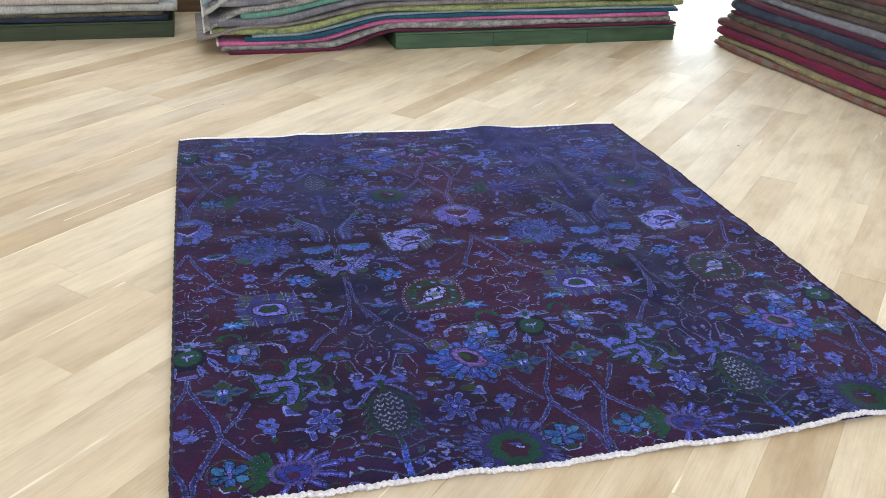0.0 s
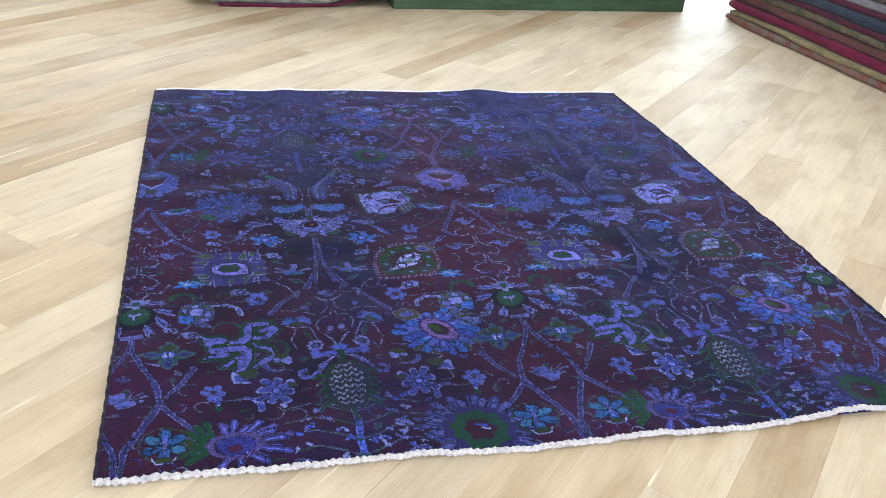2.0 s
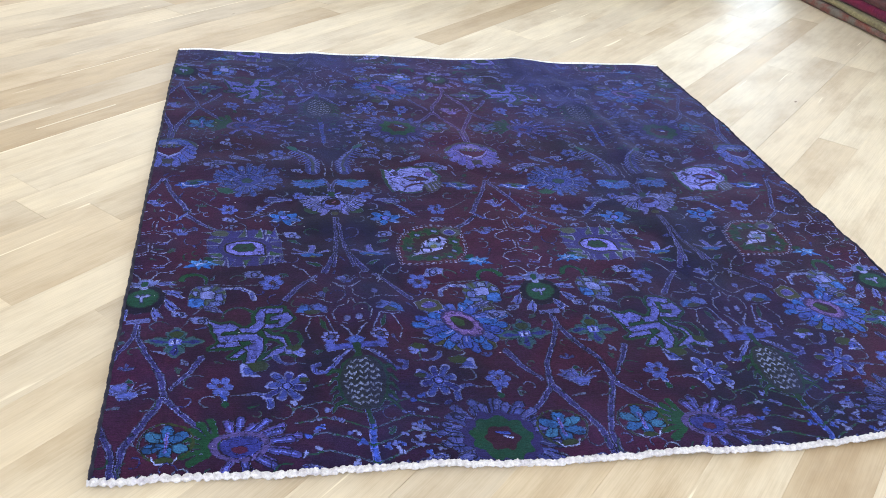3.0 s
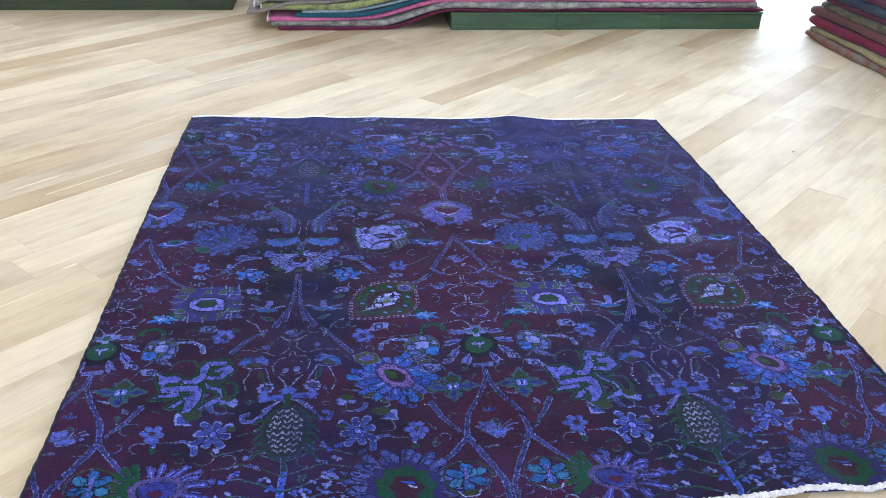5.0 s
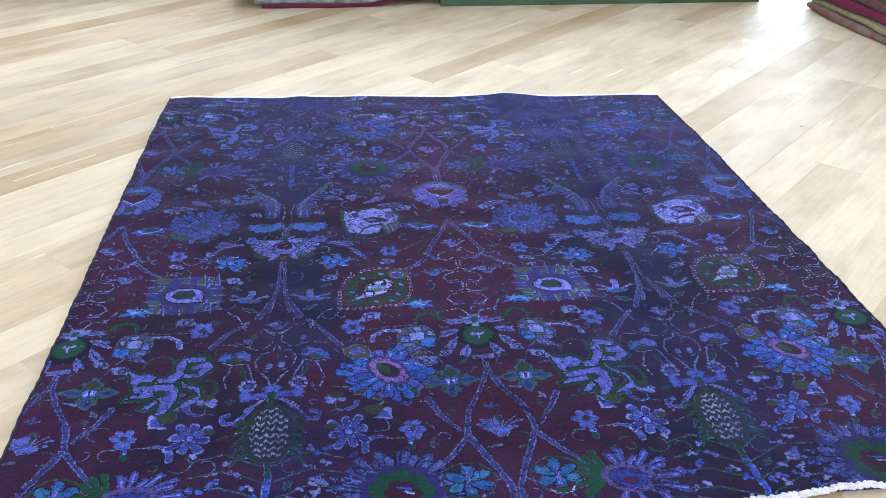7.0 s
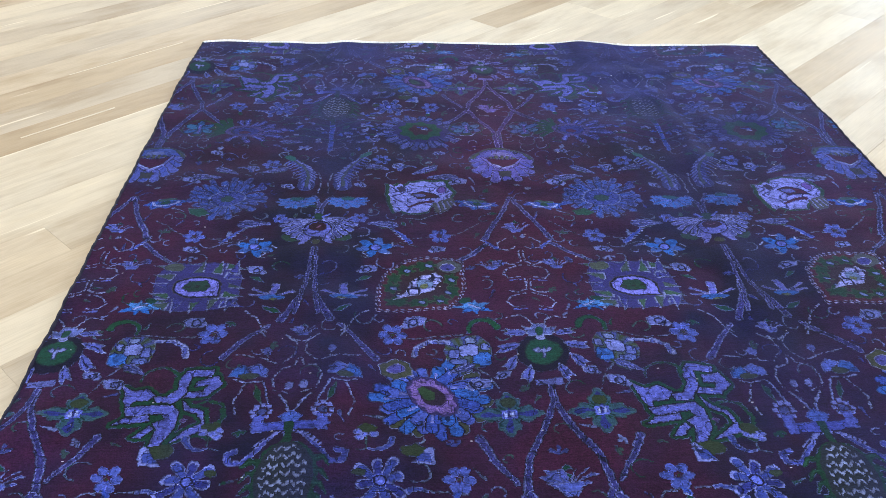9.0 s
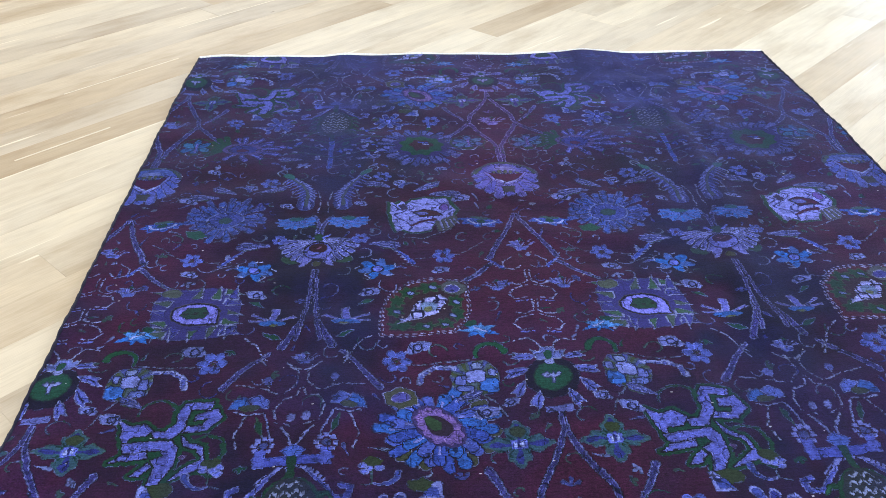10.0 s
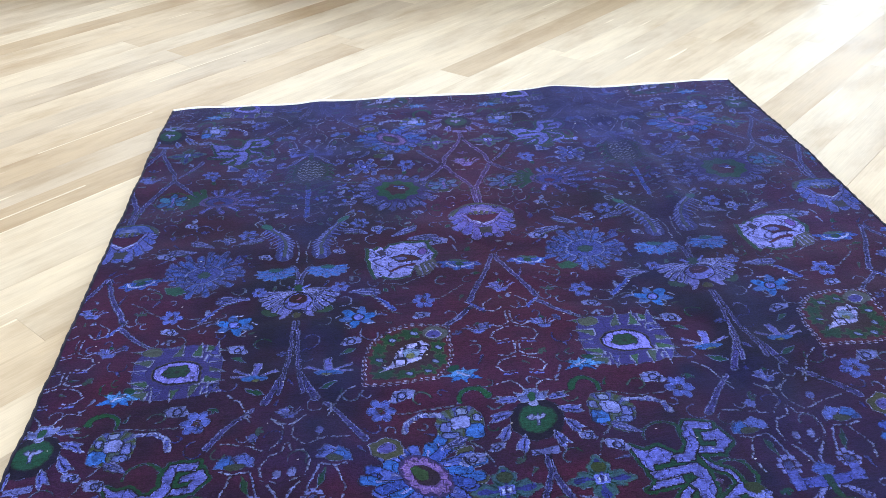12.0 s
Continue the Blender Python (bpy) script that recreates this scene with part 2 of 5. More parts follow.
WINE, NAVY, DARK = (0.037, 0.0062, 0.031), (0.0055, 0.0048, 0.026), (0.0045, 0.0035, 0.013)
INDIGO, BLUE, AZURE = (0.017, 0.022, 0.165), (0.027, 0.058, 0.37), (0.017, 0.098, 0.45)
LAV, PALE, PINK = (0.095, 0.125, 0.58), (0.25, 0.30, 0.70), (0.10, 0.060, 0.24)
LEAF, OLIVE, MOSS = (0.004, 0.036, 0.025), (0.018, 0.030, 0.014), (0.028, 0.066, 0.078)


def soft_noise(shape, step, seed):
    """Smooth values about -1 to 1, with detail of the size of step cells."""
    rng = np.random.RandomState(seed)
    ny, nx = int(shape[0] / step) + 3, int(shape[1] / step) + 3
    g = rng.uniform(-1, 1, (ny, nx))
    y, x = np.arange(shape[0]) / step, np.arange(shape[1]) / step
    iy, ix = y.astype(int), x.astype(int)
    fy, fx = (y - iy)[:, None], (x - ix)[None, :]
    fy, fx = fy * fy * (3 - 2 * fy), fx * fx * (3 - 2 * fx)
    a, b = g[np.ix_(iy, ix)], g[np.ix_(iy, ix + 1)]
    c, d = g[np.ix_(iy + 1, ix)], g[np.ix_(iy + 1, ix + 1)]
    return (a * (1 - fx) + b * fx) * (1 - fy) + (c * (1 - fx) + d * fx) * fy


class Loom:
    """The carpet's knots, on which motifs are laid at every repeat of the design."""

    def __init__(self):
        self.u, self.v = np.linspace(0, RW, NU), np.linspace(0, RL, NV)
        self.U, self.V = np.meshgrid(self.u, self.v)
        s = self.U.shape
        self.ju = 0.0015 * soft_noise(s, 2.2, 1) + 0.0024 * soft_noise(s, 9.0, 5) + 0.004 * soft_noise(s, 40.0, 2)
        self.jv = 0.0015 * soft_noise(s, 2.2, 3) + 0.0024 * soft_noise(s, 9.0, 6) + 0.004 * soft_noise(s, 40.0, 4)
        self.col = np.zeros((*s, 3))
        self.taken = np.zeros(s, bool)

    def lay(self, motif, a, v, reach, flip=False, turn=0.0, size=1.0):
        for i in (-2, -1, 0, 1):
            for j in (-2, -1, 0, 1):
                cx, cy = AXIS + a + i * PU, v + j * PV
                x0, x1 = np.searchsorted(self.u, (cx - reach, cx + reach))
                y0, y1 = np.searchsorted(self.v, (cy - reach, cy + reach))
                if x1 - x0 < 2 or y1 - y0 < 2:
                    continue
                w = (slice(y0, y1), slice(x0, x1))
                x, y = self.U[w] + self.ju[w] - cx, self.V[w] + self.jv[w] - cy
                if flip:
                    x = -x
                if turn:
                    c, s = math.cos(turn), math.sin(turn)
                    x, y = c * x + s * y, c * y - s * x
                view, taken = self.col[w], self.taken[w]

                def paint(mask, colour):
                    view[mask] = colour
                    taken[mask] = True
                motif(x / size, y / size, paint)

    def run(self, draw, pts, a=0.0, both=True):
        """Lays a stroke given by points from an axis, and its mirror image."""
        xs, ys = [q[0] for q in pts], [q[1] for q in pts]
        cx, cy = (min(xs) + max(xs)) / 2, (min(ys) + max(ys)) / 2
        local = [(x - cx, y - cy) for x, y in pts]
        reach = max(max(xs) - min(xs), max(ys) - min(ys)) / 2 + 0.03
        self.lay(draw(local), a + cx, cy, reach)
        if both:
            self.lay(draw(local), a - cx, cy, reach, True)

    def pair(self, motif, a, v, reach, turn=0.0, size=1.0):
        self.lay(motif, a, v, reach, False, turn, size)
        self.lay(motif, -a, v, reach, True, turn, size)


def polar(x, y, sx=1.0, sy=1.0):
    return np.hypot(x / sx, y / sy), np.arctan2(y / sy, x / sx)


def oval(x, y, cx, cy, rx, ry, turn=0.0):
    c, s = math.cos(turn), math.sin(turn)
    x, y = x - cx, y - cy
    return ((c * x + s * y) / rx) ** 2 + ((c * y - s * x) / ry) ** 2 < 1


def line(x, y, pts, w0, w1=None):
    """A stroke along a run of points, whose width goes from w0 to w1."""
    w1 = w0 if w1 is None else w1
    hit = np.zeros(x.shape, bool)
    n = len(pts) - 1
    for k in range(n):
        (ax, ay), (bx, by) = pts[k], pts[k + 1]
        dx, dy = bx - ax, by - ay
        t = np.clip(((x - ax) * dx + (y - ay) * dy) / (dx * dx + dy * dy + 1e-9), 0, 1)
        w = w0 + (w1 - w0) * (k + t) / n
        hit |= np.hypot(x - ax - t * dx, y - ay - t * dy) < w / 2
    return hit


def arc(cx, cy, r, a0, a1, n=9, grow=0.0):
    return [(cx + (r + grow * i / n) * math.cos(a0 + (a1 - a0) * i / n), cy + (r + grow * i / n) * math.sin(a0 + (a1 - a0) * i / n)) for i in range(n + 1)]


def poly(x, y, pts):
    """Inside a closed outline of straight runs."""
    hit = np.zeros(x.shape, bool)
    for k in range(len(pts)):
        (ax, ay), (bx, by) = pts[k], pts[k - 1]
        if ay == by:
            continue
        hit ^= ((y < ay) != (y < by)) & (x < ax + (y - ay) * (bx - ax) / (by - ay))
    return hit


def erode(m, n=1):
    for _ in range(n):
        e = m.copy()
        e[1:] &= m[:-1]
        e[:-1] &= m[1:]
        e[:, 1:] &= m[:, :-1]
        e[:, :-1] &= m[:, 1:]
        m = e
    return m


def edged(paint, m, fill, rim, n=1):
    """A shape with an outline one or more knots wide in another colour."""
    paint(m, rim)
    paint(erode(m, n), fill)


# -- small motifs; y points towards the carpet's near end --
def six_petals(x, y, paint):
    for k in range(6):
        a = k * math.pi / 3
        cx, cy = 0.020 * math.cos(a), 0.022 * math.sin(a)
        edged(paint, oval(x, y, cx, cy, 0.0125, 0.0105, a), (0.050, 0.075, 0.36), LAV)
    paint(np.hypot(x, y) < 0.0065, WINE)
    paint(np.hypot(x, y) < 0.003, OLIVE)


def dot_ring(x, y, paint):
    for k in range(8):
        t = k * math.pi / 4
        paint((np.abs(x - 0.019 * math.cos(t)) < 0.006) & (np.abs(y - 0.021 * math.sin(t)) < 0.006), (0.11, 0.13, 0.44))
    paint(np.hypot(x, y) < 0.010, (0.030, 0.040, 0.17))


def six_on_stem(x, y, paint):
    paint(line(x, y, [(0, 0.01), (0.012, 0.045), (0.010, 0.062)], 0.018, 0.008), BLUE)
    paint(line(x, y, [(0.006, 0.045), (0.014, 0.05)], 0.006), PALE)
    paint(oval(x, y, 0.012, 0.06, 0.009, 0.012), LEAF)
    six_petals(x, y, paint)


def square_bud(x, y, paint):
    m = poly(x, y, [(-0.030, -0.012), (-0.012, -0.020), (0.018, -0.018), (0.024, -0.004), (0.032, 0.010), (0.020, 0.020), (-0.006, 0.014), (-0.024, 0.010)])
    edged(paint, m, (0.105, 0.13, 0.44), (0.20, 0.24, 0.56))
    paint(m & (np.abs(np.hypot(x - 0.002, y) - 0.010) < 0.002), NAVY)
    paint(m & (np.abs(x - 0.018 + 0.5 * y) < 0.0018), NAVY)


def bright_six(x, y, paint):
    r, a = polar(x, y)
    paint(np.abs(r - 0.058) < 0.003 + 0 * (np.sin(a * 6) > 0.2), OLIVE)
    for k in range(6):
        t = math.pi / 6 + k * math.pi / 3
        paint(oval(x, y, 0.030 * math.cos(t), 0.030 * math.sin(t), 0.028, 0.0165, t), DARK)
        paint(oval(x, y, 0.030 * math.cos(t), 0.030 * math.sin(t), 0.025, 0.0135, t), (0.015, 0.064, 0.23) if k % 3 else (0.024, 0.095, 0.24))
    paint(line(x, y, [(0, -0.028), (0, 0.030)], 0.008), LAV)
    paint(line(x, y, [(0.0, -0.024), (0.0, 0.026)], 0.003), PINK)
    paint(oval(x, y, 0, 0.052, 0.020, 0.010), OLIVE)
    paint(line(x, y, [(-0.028, 0.044), (-0.018, 0.062), (0.018, 0.062), (0.028, 0.044)], 0.0035), PALE)


def green_flower(x, y, paint):
    r, a = polar(x, y, 1.15, 1.0)
    edge = 0.046 + 0.014 * np.cos(a * 4) + 0.005 * np.cos(a * 12)
    paint(r < edge, MOSS)
    paint(r < edge - 0.004, (0.022, 0.060, 0.10))
    paint((r < edge - 0.012) & (np.cos(a * 8) > 0), INDIGO)
    paint((r < edge - 0.01) & (np.cos(a * 4) < -0.6), LEAF)
    paint(oval(x, y, 0, -0.032, 0.016, 0.014), OLIVE)
    paint((np.abs(x) < 0.015) & (np.abs(y) < 0.013), LAV)
    paint((np.abs(x) < 0.009) & (np.abs(y) < 0.007), PALE)
    paint((np.abs(x) < 0.003) & (np.abs(y) < 0.009), INDIGO)


def half_flower(x, y, paint):
    r, a = polar(x, y + 0.012, 1.35, 0.85)
    paint((r < 0.044 + 0.006 * np.cos(a * 9)) & (y > -0.018), BLUE)
    paint((r < 0.040) & (y > -0.014) & (np.cos(a * 9) > 0.45), AZURE)
    paint((np.abs(r - 0.028) < 0.0035) & (y > -0.012), PALE)
    paint(oval(x, y, 0, -0.022, 0.030, 0.008), MOSS)
    paint(oval(x, y, 0, -0.004, 0.014, 0.009), LEAF)


def leaf_blade(x, y, paint):
    """A small feather: pale barbs that run together at its tip, an olive edge below."""
    paint(poly(x, y, [(-0.050, -0.004), (-0.020, -0.020), (0.030, -0.006), (0.050, 0.012), (0.000, 0.018), (-0.036, 0.014)]), (0.022, 0.026, 0.10))
    for k in range(5):
        o = -0.016 + 0.0078 * k
        paint(line(x, y, [(-0.046 + 0.006 * abs(k - 1.5), o), (0.000, 0.75 * o + 0.001), (0.046, 0.010 + 0.20 * o)], 0.0048, 0.0030), ((0.13, 0.15, 0.46), (0.045, 0.060, 0.30))[k % 2])
    paint(line(x, y, [(-0.030, 0.018), (0.010, 0.020)], 0.005), (0.022, 0.040, 0.030))


def bird_flower(x, y, paint):
    for k, (t, ln) in enumerate(((0.1, 0.055), (0.8, 0.045), (-0.6, 0.048), (2.6, 0.050), (3.6, 0.04), (1.7, 0.036), (-1.6, 0.03))):
        paint(line(x, y, [(0, 0), (ln * math.cos(t), 0.8 * ln * math.sin(t))], 0.028, 0.004), AZURE if k % 2 else (0.05, 0.16, 0.50))
    paint(oval(x, y, 0.022, -0.024, 0.016, 0.010, 0.4), LEAF)
    paint(line(x, y, [(-0.014, 0.008), (0.014, -0.010)], 0.006), PALE)


def green_hook(x, y, paint):
    p = arc(0, 0.016, 0.034, math.pi, 2 * math.pi + 0.35, 10)
    paint(line(x, y, p, 0.020, 0.012), DARK)
    paint(line(x, y, p, 0.016, 0.008), (0.005, 0.045, 0.022))


def cluster(x, y, paint):
    """A green and blue bloom of square petals, a scalloped leaf curling away from it."""
    body = poly(x, y, [(-0.050, -0.024), (-0.030, -0.052), (0.012, -0.056), (0.046, -0.040), (0.056, -0.004), (0.046, 0.034), (0.010, 0.052), (-0.034, 0.054), (-0.054, 0.020)])
    edged(paint, body, (0.038, 0.060, 0.095), (0.10, 0.14, 0.22))
    a = np.arctan2(y, x)
    paint(body & (np.cos(a * 9) > 0.5) & (np.hypot(x, y) > 0.028), (0.045, 0.060, 0.26))
    paint(body & (np.cos(a * 9) < -0.75), (0.030, 0.045, 0.022))
    for cx, cy, w, h, c in ((-0.030, 0.026, 0.022, 0.022, (0.030, 0.105, 0.46)), (0.000, -0.006, 0.023, 0.021, (0.145, 0.175, 0.54)), (0.033, 0.004, 0.013, 0.018, (0.085, 0.11, 0.42)), (-0.006, -0.038, 0.014, 0.011, (0.13, 0.17, 0.42)), (0.022, 0.032, 0.020, 0.011, (0.075, 0.105, 0.38)), (-0.036, -0.014, 0.010, 0.014, (0.10, 0.13, 0.42))):
        edged(paint, (np.abs(x - cx) < w) & (np.abs(y - cy) < h) & (np.abs(x - cx) / w + np.abs(y - cy) / h < 1.6), c, NAVY)
    paint(oval(x, y, -0.012, 0.046, 0.010, 0.006), OLIVE)
    p = [(0.045, -0.034), (0.092, -0.034), (0.122, -0.012), (0.126, 0.018)]
    paint(line(x, y, p, 0.013, 0.017), (0.17, 0.20, 0.52))
    paint(line(x, y, [(b - 0.001, c + 0.003) for b, c in p], 0.007, 0.010) & (np.sin(x * 320 + y * 120) > -0.5), (0.050, 0.065, 0.30))
    paint(line(x, y, [(0.05, -0.042), (0.09, -0.041)], 0.003), DARK)


def lily(x, y, paint):
    """A star lily of pale pointed petals over a blue cup and two slim leaves."""
    for pts in ([(0, 0.014), (-0.060, -0.006), (-0.048, -0.016), (-0.012, 0.004)], [(0, 0.014), (0.058, -0.020), (0.052, -0.030), (0.010, 0.000)], [(-0.008, 0.010), (-0.016, -0.044), (0.004, -0.050), (0.010, 0.008)], [(0.0, 0.016), (0.058, 0.008), (0.060, 0.000), (0.008, 0.004)]):
        edged(paint, poly(x, y, pts), (0.075, 0.085, 0.40), (0.20, 0.22, 0.56))
    paint(oval(x, y, 0, 0.016, 0.034, 0.011), (0.020, 0.075, 0.33))
    paint(oval(x, y, -0.004, 0.024, 0.012, 0.005), (0.07, 0.09, 0.05))
    edged(paint, poly(x, y, [(-0.034, 0.084), (-0.012, 0.060), (0.022, 0.048), (0.010, 0.066), (-0.012, 0.084)]), LEAF, (0.10, 0.12, 0.36))
    edged(paint, poly(x, y, [(0.022, -0.052), (0.046, -0.086), (0.076, -0.092), (0.056, -0.068)]), (0.010, 0.050, 0.040), (0.07, 0.11, 0.30))


def blue_five(x, y, paint):
    for k in range(6):
        t = k * math.pi / 3 + 0.3
        paint(oval(x, y, 0.032 * math.cos(t), 0.026 * math.sin(t), 0.024, 0.013, t), AZURE if k % 2 else (0.035, 0.085, 0.36))
    paint(np.hypot(x, y) < 0.015, LAV)
    paint(np.abs(np.hypot(x, y) - 0.015) < 0.002, DARK)
    for k in range(5):
        t = k * 1.256 + 0.9
        paint(line(x, y, [(0.050 * math.cos(t), 0.040 * math.sin(t)), (0.060 * math.cos(t + 0.35), 0.048 * math.sin(t + 0.35))], 0.004), PALE)


def fan_bud(x, y, paint):
    """A small lotus: pointed lavender petals spread over a blue cup."""
    paint(poly(x, y, [(-0.012, -0.020), (0, -0.034), (0.012, -0.020)]), LEAF)
    for k, (tx, ty) in enumerate(((-0.046, -0.010), (0.046, -0.010), (-0.034, -0.022), (0.034, -0.022), (-0.014, -0.024), (0.014, -0.024))):
        edged(paint, poly(x, y, [(0, 0.012), (tx * 0.55 - 0.006, ty * 0.4 + 0.006), (tx, ty), (tx * 0.62 + 0.006, ty * 0.7 - 0.006)]), ((0.060, 0.078, 0.36), (0.036, 0.052, 0.28))[k % 2], (0.130, 0.155, 0.46))
    edged(paint, poly(x, y, [(-0.024, 0.004), (0.024, 0.004), (0.012, 0.022), (-0.012, 0.022)]), (0.060, 0.085, 0.40), (0.130, 0.155, 0.46))


def bell(x, y, paint):
    paint(oval(x, y, 0.020, -0.016, 0.030, 0.018), OLIVE)
    tri = (y < 0.018) & (x > -0.024) & (x + y * 0.2 < 0.03 - (0.018 - y) * 1.0)
    paint(tri & (y > -0.03), (0.125, 0.15, 0.46))
    paint(tri & (y > -0.014) & (x > -0.016) & (y < 0.011), (0.030, 0.048, 0.27))


def crescent(x, y, paint):
    p = arc(0, 0.03, 0.040, -2.4, -0.3, 8)
    paint(line(x, y, p, 0.008, 0.020), (0.125, 0.15, 0.46))
    paint(line(x, y, p, 0.003, 0.013), (0.030, 0.048, 0.27))


def eight_petals(x, y, paint):
    for k in range(8):
        t = k * math.pi / 4 + 0.2
        ln = 0.052 if k % 2 else 0.040
        paint(line(x, y, [(0, 0), (ln * math.cos(t), ln * math.sin(t))], 0.012, 0.024), (0.125, 0.15, 0.46))
        paint(line(x, y, [(0, 0), (0.93 * ln * math.cos(t), 0.93 * ln * math.sin(t))], 0.009, 0.017), (0.030, 0.048, 0.27) if k % 3 else INDIGO)
    paint(np.hypot(x, y) < 0.016, LAV)
    paint(np.abs(np.hypot(x, y) - 0.012) < 0.002, NAVY)
    paint(oval(x, y, 0.045, -0.02, 0.014, 0.010), OLIVE)


def hanging_bud(x, y, paint):
    """A small blue tulip on its side, with a beaded stalk and a slim green leaf below."""
    edged(paint, poly(x, y, [(-0.040, 0.010), (-0.030, -0.020), (-0.008, -0.030), (0.004, -0.006), (-0.014, 0.012)]), (0.026, 0.075, 0.34), (0.075, 0.11, 0.40))
    edged(paint, poly(x, y, [(-0.004, -0.022), (0.020, -0.034), (0.040, -0.014), (0.042, 0.010), (0.014, 0.006)]), (0.060, 0.090, 0.40), (0.13, 0.16, 0.48))
    paint(oval(x, y, 0.002, 0.006, 0.020, 0.010), (0.024, 0.034, 0.022))
    paint(line(x, y, [(-0.026, 0.018), (0.000, 0.026), (0.030, 0.022)], 0.004), (0.15, 0.18, 0.44))
    edged(paint, poly(x, y, [(0.016, 0.030), (0.034, 0.052), (0.036, 0.090), (0.020, 0.066)]), (0.006, 0.030, 0.022), (0.020, 0.050, 0.040))
    paint(line(x, y, [(0.034, 0.026), (0.046, 0.056), (0.054, 0.088)], 0.0045), (0.12, 0.15, 0.42))


def tuft(x, y, paint):
    paint(oval(x, y, 0, -0.014, 0.022, 0.013), OLIVE)
    for dx, dy in ((-0.014, 0.004), (0.006, 0.006), (0.020, -0.002), (0.016, 0.014)):
        paint(oval(x, y, dx, dy, 0.010, 0.008), (0.125, 0.15, 0.46))
        paint(oval(x, y, dx, dy, 0.006, 0.005), LAV)
    paint(line(x, y, [(0, 0.012), (0.002, 0.045), (0.022, 0.05)], 0.0035), MOSS)


def thorn_leaf(x, y, paint):
    """A slim feathered leaf that rises from a stem."""
    for k in range(6):
        t = k / 5
        paint(line(x, y, [(0, 0.05 - 0.10 * t), (0.014 - 0.006 * t, 0.035 - 0.10 * t)], 0.006), PALE)
    paint(line(x, y, [(0, 0.055), (-0.002, 0), (0.002, -0.055)], 0.022, 0.006), LAV)
    paint(line(x, y, [(0, 0.055), (-0.002, 0), (0.002, -0.050)], 0.012, 0.003), BLUE)


def wing(x, y, paint):
    """A large feathered leaf, its comb of pale barbs set on an olive midrib."""
    p = [(-0.044, -0.090), (-0.018, -0.050), (0.008, 0.000), (0.016, 0.045), (0.012, 0.085)]
    paint(line(x, y, p, 0.020, 0.058), (0.022, 0.026, 0.13))
    for k in range(13):
        t = k / 12
        i = min(3, int(t * 4))
        f = t * 4 - i
        bx, by = p[i][0] + f * (p[i + 1][0] - p[i][0]), p[i][1] + f * (p[i + 1][1] - p[i][1])
        w = 0.014 + 0.020 * math.sin(math.pi * min(1.0, 0.15 + t))
        for s, c in ((1, (0.105, 0.13, 0.46)), (-1, (0.060, 0.080, 0.38))):
            paint(line(x, y, [(bx + s * 0.005, by), (bx + s * w, by + 0.022)], 0.0075, 0.005), c)
    paint(line(x, y, p, 0.005, 0.012), (0.035, 0.050, 0.075))
    paint(oval(x, y, -0.054, -0.104, 0.024, 0.013, 0.75), (0.014, 0.070, 0.080))
    paint(line(x, y, [(-0.07, -0.122), (-0.100, -0.150)], 0.006, 0.003), (0.06, 0.08, 0.26))


def puff(x, y, paint):
    r, a = polar(x, y, 1.5, 1.0)
    paint((r < 0.040 + 0.004 * np.cos(a * 12)) & (y > -0.022), (0.05, 0.09, 0.36))
    paint((r < 0.038) & (y > -0.018) & (np.cos(a * 12) > 0.5), AZURE)
    paint(oval(x, y, 0, -0.018, 0.022, 0.010), (0.012, 0.06, 0.09))
    paint(line(x, y, [(-0.03, 0.002), (0.03, 0.002)], 0.004), LAV)


def feather_fan(x, y, paint, spread, count, length, tilt):
    """Long petals fanned over each other, each with a pale edge and a dark parting."""
    for k in sorted(range(count), key=lambda q: -abs(q - (count - 1) / 2)):
        t = -spread + 2 * spread * k / (count - 1)
        ln = length * (0.80 + 0.20 * math.cos(t * 1.3) + 0.04 * math.sin(k * 2.9))
        p = [(0.012 * math.sin(t), 0.0), (0.60 * ln * math.sin(t), 0.50 * ln * math.cos(t) * tilt), (ln * math.sin(t * 1.02), ln * (math.cos(t) + 0.12) * tilt)]
        w = 1.75 * spread * length / count
        paint(line(x, y, p, 0.008, w + 0.009), DARK)
        paint(line(x, y, p, 0.007, w + 0.004), (0.12, 0.145, 0.50))
        paint(line(x, y, p, 0.003, w - 0.002), ((0.040, 0.065, 0.36), (0.060, 0.078, 0.38))[k % 2])
        paint(line(x, y, p[:2], 0.002, 0.004), NAVY)


